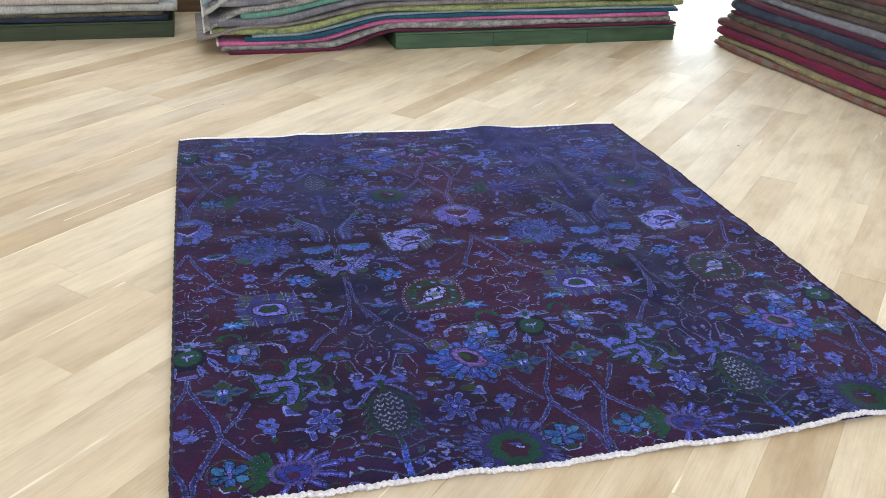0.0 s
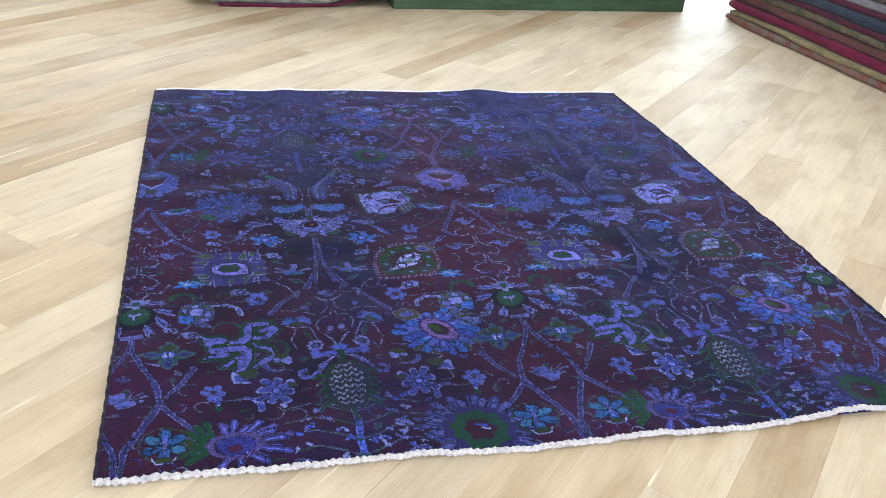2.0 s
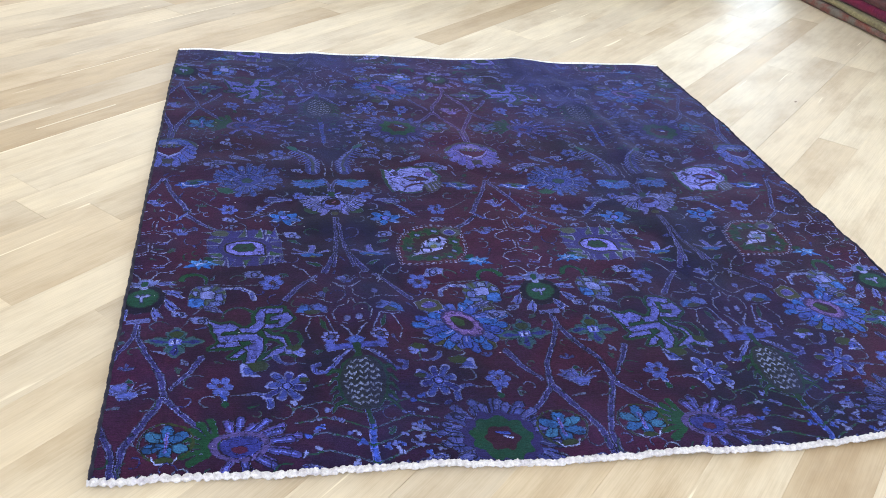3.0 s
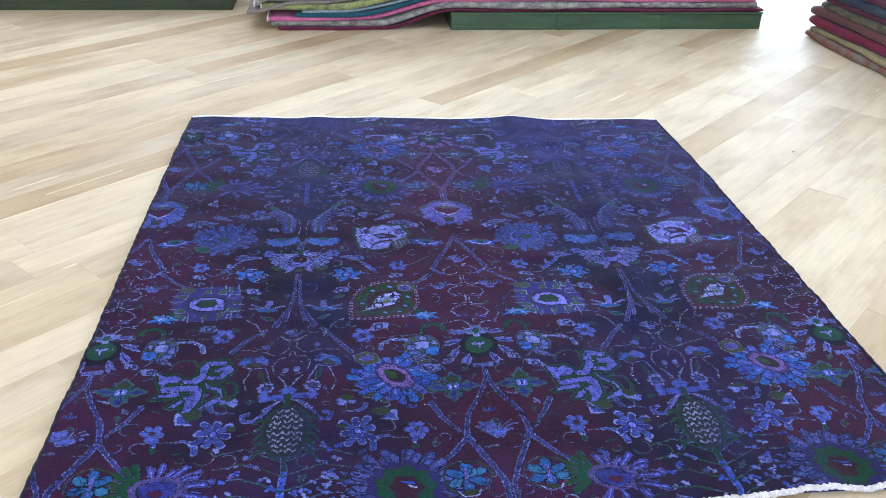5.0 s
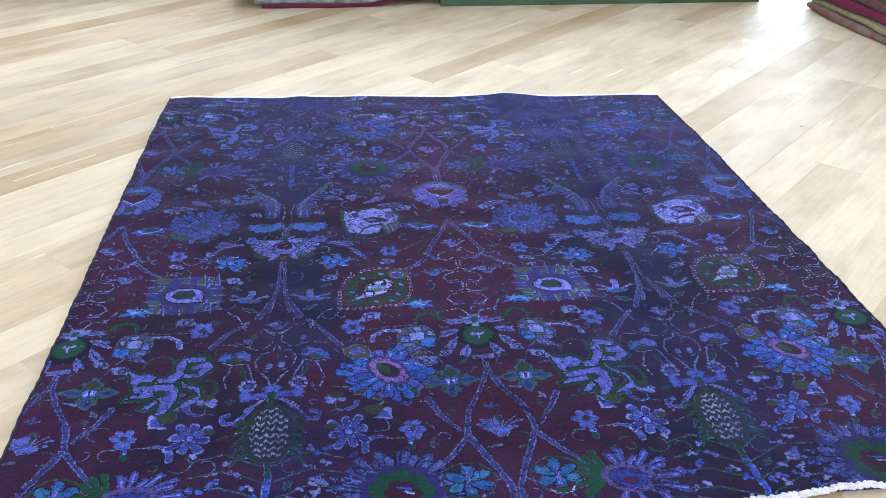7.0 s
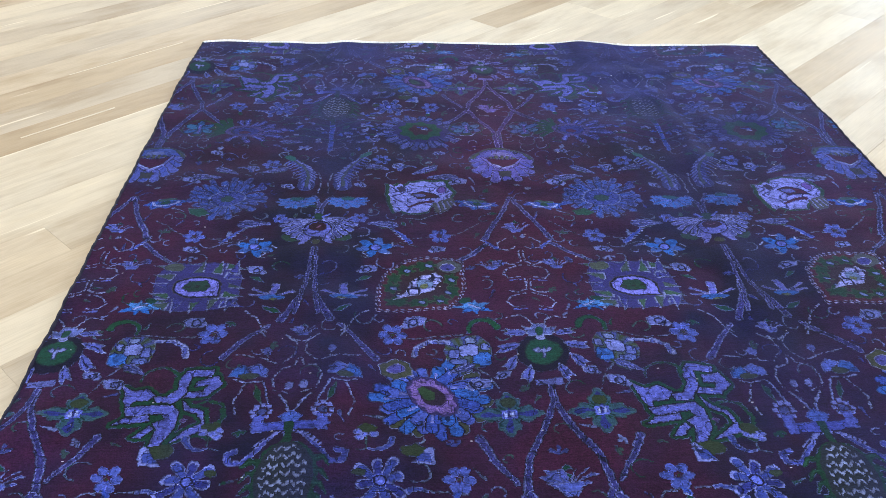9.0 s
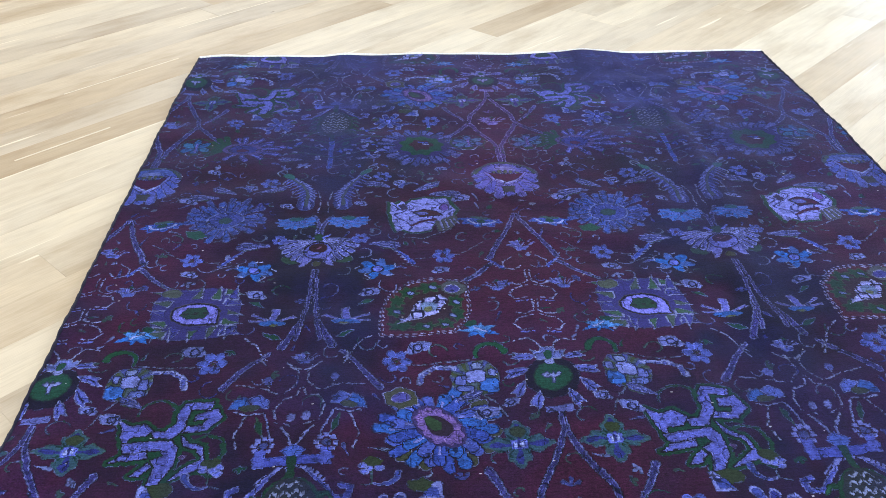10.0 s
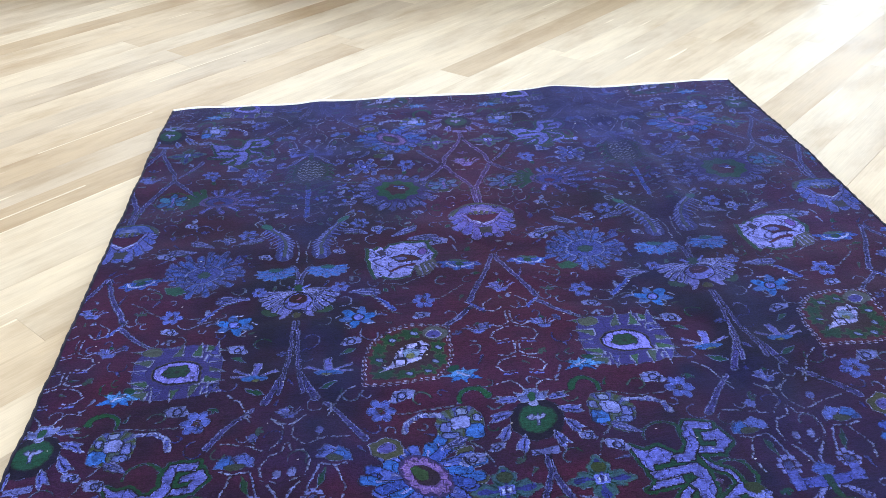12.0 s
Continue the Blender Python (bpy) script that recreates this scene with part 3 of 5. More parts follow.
# -- large motifs --
def palmette(x, y, paint):
    """A hanging fan of drooping blue petals over a wine-red heart and a pale chevron."""
    paint(oval(x, y, 0, -0.030, 0.104, 0.070), (0.030, 0.042, 0.085))
    feather_fan(x, y + 0.040, paint, 1.75, 13, 0.116, 1.20)
    paint((np.abs(np.hypot(x / 0.098, (y + 0.010) / 0.084) - 1) < 0.055) & (y < -0.035), (0.030, 0.050, 0.050))
    paint(oval(x, y, 0, -0.064, 0.072, 0.026), (0.040, 0.070, 0.31))
    paint(oval(x, y, 0, -0.056, 0.034, 0.016), (0.10, 0.13, 0.40))
    paint(oval(x, y, 0, -0.040, 0.044, 0.010) & (np.cos(x * 330) > -0.3), (0.050, 0.065, 0.055))
    heart = poly(x, y, [(-0.058, -0.036), (0, -0.022), (0.058, -0.036), (0.034, 0.006), (0, 0.030), (-0.034, 0.006)])
    paint(heart, WINE)
    for s in (-1, 1):
        paint(line(x, y, [(s * 0.064, -0.040), (s * 0.040, 0.008), (0, 0.040)], 0.010, 0.022), DARK)
        paint(line(x, y, [(s * 0.064, -0.040), (s * 0.040, 0.008), (0, 0.040)], 0.007, 0.018), (0.105, 0.12, 0.46))
        paint(line(x, y, [(s * 0.040, 0.004), (0, 0.034)], 0.003, 0.007), PALE)
    paint(poly(x, y, [(-0.022, 0.058), (0.022, 0.058), (0.016, 0.100), (-0.016, 0.100)]), (0.022, 0.024, 0.030))


def palmette_small(x, y, paint):
    """A wide lavender fan, its dark partings running to a green calyx, over a ringed eye."""
    for s in (-1, 1):
        paint(oval(x, y, s * 0.066, 0.036, 0.030, 0.022), (0.014, 0.036, 0.030))
        for k in range(7):
            t = math.radians(96 - 12.5 * k)
            ln = 0.108 - 0.0055 * k
            p = [(s * 0.006, -0.052), (s * 0.55 * ln * math.sin(t), -0.052 + 0.20 * ln * math.cos(t) + 0.006 * k), (s * ln * math.sin(t), -0.036 + ln * math.cos(t) + 0.002 * k)]
            paint(line(x, y, p, 0.006, 0.023), DARK)
            paint(line(x, y, p, 0.005, 0.017), (0.15, 0.175, 0.54))
            paint(line(x, y, p[1:], 0.003, 0.009), (0.060, 0.070, 0.33))
        leg = poly(x, y, [(s * 0.006, 0.024), (s * 0.034, 0.016), (s * 0.046, 0.078), (s * 0.030, 0.076), (s * 0.018, 0.056)])
        edged(paint, leg, (0.100, 0.110, 0.44), (0.17, 0.19, 0.55))
    paint(oval(x, y, 0, 0.000, 0.040, 0.040), DARK)
    paint(oval(x, y, 0, 0.002, 0.036, 0.036), (0.090, 0.105, 0.45))
    paint(oval(x, y, 0, -0.012, 0.025, 0.020), (0.020, 0.006, 0.016))
    paint(line(x, y, [(-0.010, -0.016), (0, -0.008), (0.010, -0.016)], 0.004), (0.12, 0.055, 0.14))
    paint(oval(x, y, 0, -0.060, 0.016, 0.018), (0.010, 0.036, 0.030))
    paint(line(x, y, [(-0.030, -0.074), (-0.014, -0.058)], 0.008), LAV)
    paint(line(x, y, [(0.030, -0.074), (0.014, -0.058)], 0.008), LAV)
    paint(oval(x, y, 0, 0.066, 0.014, 0.013), (0.030, 0.034, 0.024))


def bulb(x, y, paint):
    """A green bulb with a pale two-lobed sprig in it, ringed by forked lavender petals."""
    paint(oval(x, y, 0, 0.006, 0.062, 0.066), DARK)
    for s in (-1, 1):
        for cx, cy, t, g in ((0.078, -0.012, 0.30, 0.88), (0.074, 0.040, 1.00, 0.88), (0.038, 0.076, 1.25, 0.85), (0.056, -0.060, -0.05, 0.80)):
            c, d = math.cos(t), math.sin(t)
            p, q = (c * (s * x - cx) + d * (y - cy)) / g, (c * (y - cy) - d * (s * x - cx)) / g
            edged(paint, poly(p, q, [(-0.036, -0.004), (-0.010, -0.017), (0.030, -0.020), (0.022, -0.006), (0.042, 0.004), (0.020, 0.012), (-0.012, 0.010)]), (0.075, 0.095, 0.42), (0.22, 0.26, 0.60))
            paint(line(p, q, [(-0.020, -0.002), (0.020, 0.000)], 0.003), NAVY)
    paint(oval(x, y, 0, 0.004, 0.044, 0.044), (0.006, 0.022, 0.016))
    r, a = polar(x, y - 0.004)
    paint(r < 0.040 + 0.002 * np.cos(a * 14), (0.007, 0.046, 0.026))
    leaf = poly(x, y, [(-0.024, -0.004), (-0.014, -0.015), (-0.004, -0.006), (0.002, -0.016), (0.006, -0.005), (0.015, -0.013), (0.025, -0.005), (0.013, 0.008), (0.007, 0.006), (0.005, 0.026), (-0.004, 0.026), (-0.006, 0.006), (-0.012, 0.008)])
    edged(paint, leaf, (0.15, 0.18, 0.48), (0.020, 0.028, 0.10))
    cup = poly(x, y, [(-0.042, -0.086), (-0.022, -0.078), (-0.014, -0.094), (0.014, -0.094), (0.022, -0.078), (0.042, -0.086), (0.028, -0.050), (-0.028, -0.050)])
    edged(paint, cup, (0.095, 0.125, 0.42), (0.24, 0.29, 0.58))
    paint(oval(x, y, 0, -0.066, 0.010, 0.016), (0.007, 0.046, 0.026))
    paint(oval(x, y, 0, -0.044, 0.013, 0.008), (0.17, 0.20, 0.52))
    paint((np.abs(x) < 0.030) & (np.abs(y - 0.104) < 0.010), (0.080, 0.095, 0.34))


def oval_bloom(x, y, paint):
    """A square indigo bloom edged with pale-rimmed green leaves, a pale oval ring in its middle."""
    q = x - 0.06 * y
    body = np.abs(q / 0.112) ** 3.2 + np.abs(y / 0.102) ** 3.2
    paint(body < 1.0, (0.026, 0.024, 0.150))
    for side in range(4):
        c, s = (1, 0, -1, 0)[side], (0, 1, 0, -1)[side]
        half, reach = (0.100, 0.112) if side % 2 == 0 else (0.112, 0.100)
        for k in range(5):
            o = half * (-0.80 + 0.40 * k)
            d, e = c * q + s * y - reach, c * y - s * q - o
            if side == 3 and k < 2:
                continue
            paint(poly(d, e, [(0.012, 0.010), (-0.046, -0.019), (-0.052, 0.014)]), (0.145, 0.17, 0.40))
            paint(poly(d, e, [(0.004, 0.007), (-0.041, -0.014), (-0.046, 0.009)]), ((0.026, 0.066, 0.048), (0.032, 0.036, 0.22), (0.034, 0.056, 0.060))[(k + side) % 3])
    paint(oval(x, y, 0, 0.004, 0.078, 0.064), (0.024, 0.022, 0.135))
    edged(paint, oval(x, y, -0.074, -0.082, 0.030, 0.020), (0.045, 0.060, 0.055), (0.10, 0.12, 0.36))
    ring = oval(x, y, 0, 0.004, 0.062, 0.048) | poly(x, y, [(0.0, 0.052), (0.062, 0.052), (0.062, 0.0)])
    edged(paint, ring, DARK, (0.050, 0.048, 0.060))
    inner = oval(x, y, 0, 0.004, 0.055, 0.041) | poly(x, y, [(0.0, 0.045), (0.056, 0.045), (0.055, 0.0)])
    paint(inner, (0.145, 0.150, 0.62))
    edged(paint, poly(x, y, [(-0.038, 0.006), (-0.022, -0.024), (0.020, -0.026), (0.034, 0.000), (0.026, 0.022), (-0.020, 0.024)]), (0.010, 0.034, 0.024), NAVY)
    paint(line(x, y, [(-0.026, 0.004), (0.024, 0.000)], 0.008) & (np.cos(x * 260) > 0), (0.012, 0.014, 0.018))


def lozenge_bloom(x, y, paint):
    """A leaf-shaped bloom with a zigzag outline, green clumps and a pale stepped rosette."""
    rim = [(-0.113, 0.112), (-0.112, 0.020), (-0.100, -0.034), (-0.070, -0.076), (-0.030, -0.104), (0.016, -0.116), (0.066, -0.108), (0.108, -0.110), (0.106, -0.040), (0.112, 0.010), (0.098, 0.058), (0.066, 0.102), (0.010, 0.112)]
    paint(poly(x, y, rim), (0.040, 0.008, 0.022))
    core = [(0.84 * a, 0.84 * b) for a, b in rim]
    paint(poly(x, y, core), (0.020, 0.010, 0.020))
    zig = 0.0038 * np.sign(np.sin((x - y) * 330))
    for k in range(len(rim)):
        (ax, ay), (bx, by) = rim[k], rim[(k + 1) % len(rim)]
        d = math.hypot(bx - ax, by - ay)
        nx, ny = -(by - ay) / d, (bx - ax) / d
        paint(line(x + zig * nx, y + zig * ny, [(ax, ay), (bx, by)], 0.0046), (0.25, 0.25, 0.54))
    for cx, cy, w, h in ((-0.078, 0.010, 0.024, 0.026), (-0.066, 0.070, 0.034, 0.024), (-0.010, 0.078, 0.036, 0.022), (0.046, 0.070, 0.026, 0.024), (0.078, 0.026, 0.020, 0.034), (0.074, -0.022, 0.022, 0.028), (0.012, -0.080, 0.034, 0.022), (-0.040, -0.064, 0.028, 0.022), (-0.070, -0.030, 0.022, 0.022)):
        r, a = polar(x - cx, y - cy, w, h)
        edged(paint, r < 0.86 + 0.20 * np.cos(a * 6 + 30 * cx), (0.007, 0.034, 0.019), (0.030, 0.050, 0.036))
    for cx, cy in ((-0.072, 0.012), (-0.034, -0.062), (0.020, -0.080), (0.076, -0.020), (0.066, 0.032), (-0.004, 0.078), (0.044, 0.074), (-0.060, 0.046)):
        edged(paint, oval(x, y, cx, cy, 0.012, 0.008, 0.5), (0.11, 0.15, 0.42), NAVY)
    rose = poly(x, y, [(-0.076, 0.062), (-0.044, 0.024), (-0.030, -0.014), (-0.002, -0.040), (0.034, -0.052), (0.054, -0.034), (0.040, 0.000), (0.026, 0.024), (-0.006, 0.040), (-0.044, 0.046)])
    edged(paint, rose, (0.225, 0.245, 0.66), (0.30, 0.33, 0.70))
    for cx, cy, w, h in ((0.010, -0.034, 0.018, 0.012), (0.034, -0.014, 0.014, 0.016), (-0.014, -0.006, 0.014, 0.016), (0.012, 0.022, 0.020, 0.012), (-0.024, 0.026, 0.014, 0.012)):
        paint((np.abs(np.maximum(np.abs(x - cx) / w, np.abs(y - cy) / h) - 1.0) < 0.16) & rose, NAVY)
    paint(oval(x, y, 0.006, -0.006, 0.022, 0.020), (0.10, 0.15, 0.34))
    paint(oval(x, y, 0.002, 0.004, 0.010, 0.009), (0.09, 0.11, 0.06))
    paint(oval(x, y, 0.072, -0.078, 0.034, 0.028), (0.046, 0.056, 0.075))
    edged(paint, oval(x, y, 0.068, -0.074, 0.022, 0.016, -0.4), (0.036, 0.038, 0.23), (0.27, 0.29, 0.62))


def flame_bloom(x, y, paint):
    """A blue bloom of overlapping flame petals round a slanting mauve ring."""
    c, s = math.cos(0.80), math.sin(0.80)
    p, q = c * x + s * y, c * y - s * x
    for k in range(9):
        t = -1.1 + 0.42 * k
        cx, cy = 0.128 * math.cos(t), 0.112 * math.sin(t)
        edged(paint, oval(x, y, cx, cy, 0.024, 0.016, t), (0.030, 0.036, 0.024), (0.15, 0.17, 0.36))
    for ring, (n, r0, r1) in enumerate(((19, 0.050, 0.128), (15, 0.040, 0.098))):
        for k in range(n):
            t = (k + 0.5 * ring + 0.22 * math.sin(k * 3.1)) * 2 * math.pi / n
            if 3.75 < t < 4.75 and ring == 0:
                continue
            e = r1 * (0.94 + 0.09 * math.sin(k * 2.2 + ring))
            pts = [(1.06 * r0 * math.cos(t), r0 * math.sin(t)), (1.06 * e * math.cos(t + 0.10), 0.96 * e * math.sin(t + 0.10))]
            paint(line(x, y, pts, 0.026, 0.033), DARK)
            paint(line(x, y, pts, 0.024, 0.028), ((0.022, 0.080, 0.37), (0.026, 0.052, 0.31), (0.048, 0.074, 0.37))[(k + ring) % 3])
            if k % 2:
                paint(line(x, y, [pts[0], ((pts[0][0] + 2 * pts[1][0]) / 3, (pts[0][1] + 2 * pts[1][1]) / 3)], 0.003, 0.007), (0.14, 0.16, 0.52))
    paint(oval(p, q, 0, 0, 0.072, 0.048), (0.026, 0.020, 0.095))
    a = np.arctan2(q / 0.040, p / 0.062)
    r = np.hypot(p / 0.062, q / 0.040)
    paint((r < 1.02 + 0.06 * np.cos(a * 12)) & (r > 0.60), (0.110, 0.070, 0.29))
    paint((r < 0.92) & (r > 0.72) & (np.cos(a * 17) > 0.5), (0.165, 0.11, 0.36))
    paint(r < 0.60, (0.016, 0.010, 0.024))
    paint(oval(p, q, -0.014, 0.004, 0.026, 0.014), (0.018, 0.040, 0.022))
    bud = poly(x, y, [(-0.130, -0.110), (-0.088, -0.134), (-0.050, -0.112), (-0.046, -0.066), (-0.092, -0.052), (-0.126, -0.074)])
    edged(paint, bud, (0.032, 0.038, 0.024), (0.15, 0.17, 0.36))
    edged(paint, oval(x, y, -0.086, -0.092, 0.024, 0.018), (0.050, 0.050, 0.27), (0.20, 0.21, 0.52))


def cloud_band(x, y, paint):
    """An angular cloud-band of interlocking hooked blocks, lavender with dark partings and a green edge."""
    blocks = ([(-0.104, -0.058), (-0.078, -0.040), (-0.048, -0.050), (-0.024, -0.028), (-0.038, -0.010), (-0.070, -0.006), (-0.076, 0.022), (-0.092, -0.012)],
              [(-0.028, -0.024), (-0.022, -0.006), (0.020, -0.008), (0.040, -0.042), (0.042, -0.092), (0.084, -0.088), (0.092, -0.110), (0.030, -0.112), (0.014, -0.086), (0.018, -0.050), (0.000, -0.024)],
              [(0.036, -0.026), (0.090, -0.026), (0.116, -0.060), (0.102, -0.090), (0.056, -0.074), (0.058, -0.056), (0.086, -0.060), (0.078, -0.042), (0.046, -0.042)],
              [(-0.084, 0.014), (0.020, -0.002), (0.038, 0.018), (0.036, 0.070), (0.010, 0.120), (-0.010, 0.116), (0.000, 0.070), (-0.012, 0.052), (0.012, 0.040), (0.002, 0.024), (-0.072, 0.038)],
              [(-0.100, 0.060), (-0.074, 0.042), (-0.026, 0.032), (-0.022, 0.048), (-0.060, 0.058)],
              [(0.036, -0.018), (0.050, 0.012), (0.078, 0.026), (0.092, 0.058), (0.064, 0.076), (0.032, 0.108), (0.090, 0.084), (0.116, 0.096), (0.098, 0.064), (0.088, 0.020), (0.058, 0.002)],
              [(-0.050, 0.096), (-0.018, 0.060), (-0.008, 0.070), (-0.030, 0.096)])
    rings = [b + [b[0]] for b in blocks]
    for r in rings:
        paint(line(x, y, r, 0.022), (0.005, 0.034, 0.020))
    for b, r in zip(blocks, rings):
        paint(line(x, y, r, 0.006) | poly(x, y, b), DARK)
        edged(paint, poly(x, y, b), (0.082, 0.098, 0.46), (0.135, 0.155, 0.50))
    edged(paint, poly(x, y, [(0.050, 0.036), (0.062, 0.044), (0.054, 0.056), (0.042, 0.048)]), (0.050, 0.030, 0.13), (0.12, 0.10, 0.30))
    p = [(0.062, 0.004), (0.092, -0.010), (0.122, 0.002), (0.134, 0.040), (0.124, 0.064)]
    paint(line(x, y, p, 0.005, 0.014), (0.006, 0.036, 0.022))
    paint(line(x, y, arc(-0.028, -0.080, 0.042, -3.3, -0.1), 0.006, 0.010), (0.006, 0.036, 0.022))


def ring_bloom(x, y, paint):
    """A broad bloom with feathered rim, an indigo band and a green ring."""
    r, a = polar(x, y, 1.1, 1.05)
    for k in range(38):
        t = (k + 0.3 * math.sin(k * 4.1)) * 2 * math.pi / 38
        e = 0.93 + 0.09 * math.sin(k * 2.7)
        p = [(0.070 * math.cos(t), 0.070 * math.sin(t)), (0.138 * e * math.cos(t + 0.08), 0.128 * e * math.sin(t + 0.08))]
        paint(line(x, y, p, 0.014, 0.027), DARK)
        paint(line(x, y, p, 0.011, 0.021), ((0.050, 0.062, 0.27), (0.026, 0.034, 0.17), (0.036, 0.050, 0.23))[k % 3])
        if k % 2:
            paint(line(x, y, p, 0.002, 0.005), (0.085, 0.105, 0.36))
    paint(r < 0.084 + 0.005 * np.cos(a * 13), (0.016, 0.013, 0.085))
    paint(r < 0.066 + 0.006 * np.cos(a * 9 + 1), (0.004, 0.036, 0.020))
    paint((np.abs(r - 0.056) < 0.006) & (np.cos(a * 14) > 0.2), (0.007, 0.038, 0.022))
    paint(r < 0.036 + 0.004 * np.cos(a * 6), (0.022, 0.005, 0.016))
    paint(line(x, y, [(-0.010, -0.018), (0.020, -0.014)], 0.006, 0.010), BLUE)
    paint(line(x, y, [(0.006, -0.006), (0.024, -0.002)], 0.004, 0.006), PALE)


def fine_bloom(x, y, paint):
    """A wide blue bloom: pale-edged petals in two rounds about a ringed disc."""
    for ring, (n, r0, r1) in enumerate(((24, 0.050, 0.116), (18, 0.040, 0.086))):
        for k in range(n):
            t = (k + 0.5 * ring + 0.26 * math.sin(k * 5.3 + ring)) * 2 * math.pi / n
            e = r1 * (0.92 + 0.11 * math.sin(k * 2.9 + 1.7 * ring))
            p = [(r0 * math.cos(t), 0.90 * r0 * math.sin(t)), (e * math.cos(t), 0.95 * e * math.sin(t))]
            paint(line(x, y, p, 0.012, 0.025), (0.014, 0.016, 0.070))
            paint(line(x, y, p, 0.010, 0.020), (0.075, 0.095, 0.36))
            paint(line(x, y, p, 0.006, 0.014), ((0.026, 0.040, 0.21), (0.028, 0.060, 0.31))[k % 2])
    r, a = polar(x, y, 1.1, 0.90)
    paint(r < 0.052, (0.10, 0.13, 0.40))
    paint(r < 0.047, (0.026, 0.040, 0.22))
    paint((r < 0.044) & (np.cos(a * 11) > 0.55), (0.050, 0.070, 0.34))
    paint(r < 0.020, (0.016, 0.040, 0.052))
    edged(paint, poly(x, y, [(-0.104, 0.066), (-0.060, 0.056), (-0.034, 0.084), (-0.060, 0.104), (-0.092, 0.098)]), (0.010, 0.052, 0.040), (0.030, 0.080, 0.080))


def fan_bloom(x, y, paint):
    """A mauve fan with green fronds beside it."""
    for k in range(7):
        t = 2.5 + 0.32 * k
        paint(line(x, y, [(-0.04, 0.0), (-0.04 + 0.085 * math.cos(t), 0.085 * math.sin(t))], 0.008, 0.020), (0.005, 0.036, 0.020))
    for k in range(15):
        t = -1.9 + 3.8 * k / 14
        t += 0.10 * math.sin(k * 3.3)
        e = 0.88 + 0.14 * math.sin(k * 2.3)
        p = [(0.02 * math.cos(t), 0.02 * math.sin(t)), (0.125 * e * math.cos(t) + 0.01, 0.090 * e * math.sin(t))]
        paint(line(x, y, p, 0.012, 0.026), DARK)
        paint(line(x, y, p, 0.009, 0.020), (0.035, 0.038, 0.21) if k % 2 else (0.052, 0.044, 0.24))
        paint(line(x, y, p, 0.002, 0.006), LAV)
    r, a = polar(x, y, 1.25, 0.9)
    paint(np.abs(r - 0.046) < 0.007, (0.050, 0.040, 0.17))
    paint(r < 0.036, INDIGO)
    paint(oval(x, y, 0, 0.01, 0.018, 0.012), WINE)


def artichoke(x, y, paint):
    """The palest bloom: stepped lavender lobes about a wine-red eye, an olive lily at its corner."""
    rim = [(-0.092, -0.060), (-0.074, -0.050), (-0.058, -0.072), (-0.044, -0.062), (-0.030, -0.086), (0.006, -0.096), (0.038, -0.084), (0.070, -0.080), (0.078, -0.052), (0.096, -0.010), (0.080, 0.030), (0.030, 0.054), (0.020, 0.086), (-0.030, 0.094), (-0.056, 0.080), (-0.074, 0.096), (-0.088, 0.056), (-0.096, 0.000)]
    body = poly(x, y, rim)
    paint(poly(x, y, [(1.14 * a, 1.10 * b) for a, b in rim]), (0.012, 0.040, 0.032))
    edged(paint, body, (0.165, 0.185, 0.62), (0.24, 0.26, 0.68))
    cut = np.abs(np.sin(x * 62 + 1.8 * np.sin(y * 58 + 0.6)) + 0.75 * np.sin(y * 66 + x * 24 + 0.8)) < 0.11
    paint(erode(body, 2) & cut, (0.020, 0.022, 0.12))
    paint(poly(x, y, [(-0.070, -0.046), (-0.054, -0.058), (-0.040, -0.030), (-0.060, -0.020)]), (0.020, 0.016, 0.060))
    eye = poly(x, y, [(-0.036, -0.020), (0.000, -0.036), (0.040, -0.018), (0.058, 0.014), (0.030, 0.010), (-0.010, 0.012)])
    edged(paint, eye, (0.034, 0.008, 0.026), NAVY, 2)
    edged(paint, oval(x, y, -0.004, -0.010, 0.022, 0.012, 0.2), (0.075, 0.085, 0.36), (0.030, 0.040, 0.040))
    paint(line(x, y, [(-0.034, 0.054), (-0.006, 0.036), (0.034, 0.030)], 0.008, 0.012), (0.034, 0.008, 0.030))
    edged(paint, oval(x, y, 0.062, -0.034, 0.015, 0.020), (0.085, 0.050, 0.30), NAVY)
    paint(poly(x, y, [(0.036, 0.040), (0.090, 0.016), (0.106, 0.040), (0.080, 0.088), (0.040, 0.096)]), (0.046, 0.052, 0.070))
    for k in range(4):
        paint(line(x, y, [(0.046 + 0.014 * k, 0.036), (0.054 + 0.016 * k, 0.086 - 0.008 * k)], 0.005), (0.16, 0.18, 0.48))


def pineapple(x, y, paint):
    """A dark green cone with pale zigzag rows."""
    for s in (-1, 1):
        for k in range(5):
            p = [(s * 0.048, -0.045 + 0.026 * k), (s * 0.070, -0.050 + 0.030 * k), (s * 0.084, -0.034 + 0.033 * k)]
            paint(line(x, y, p, 0.020, 0.006), (0.004, 0.020, 0.014))
            paint(line(x, y, p, 0.004, 0.003), (0.010, 0.045, 0.030))
    w = 0.056 * np.sqrt(np.clip(1 - ((y - 0.005) / 0.096) ** 2, 0, 1))
    paint(np.abs(x) < w + 0.008, (0.005, 0.026, 0.018))
    paint(np.abs(x) < w, (0.011, 0.015, 0.026))
    for k in range(8):
        yy = -0.074 + 0.021 * k
        zig = yy + 0.006 * (2 * np.abs(((x + 0.5) / 0.021) % 1.0 - 0.5) - 0.5) * 2
        paint((np.abs(y - zig) < 0.0042) & (np.abs(x) < w - 0.010) & (np.sin(x * 500 + k) > -0.9), (0.14, 0.17, 0.34))


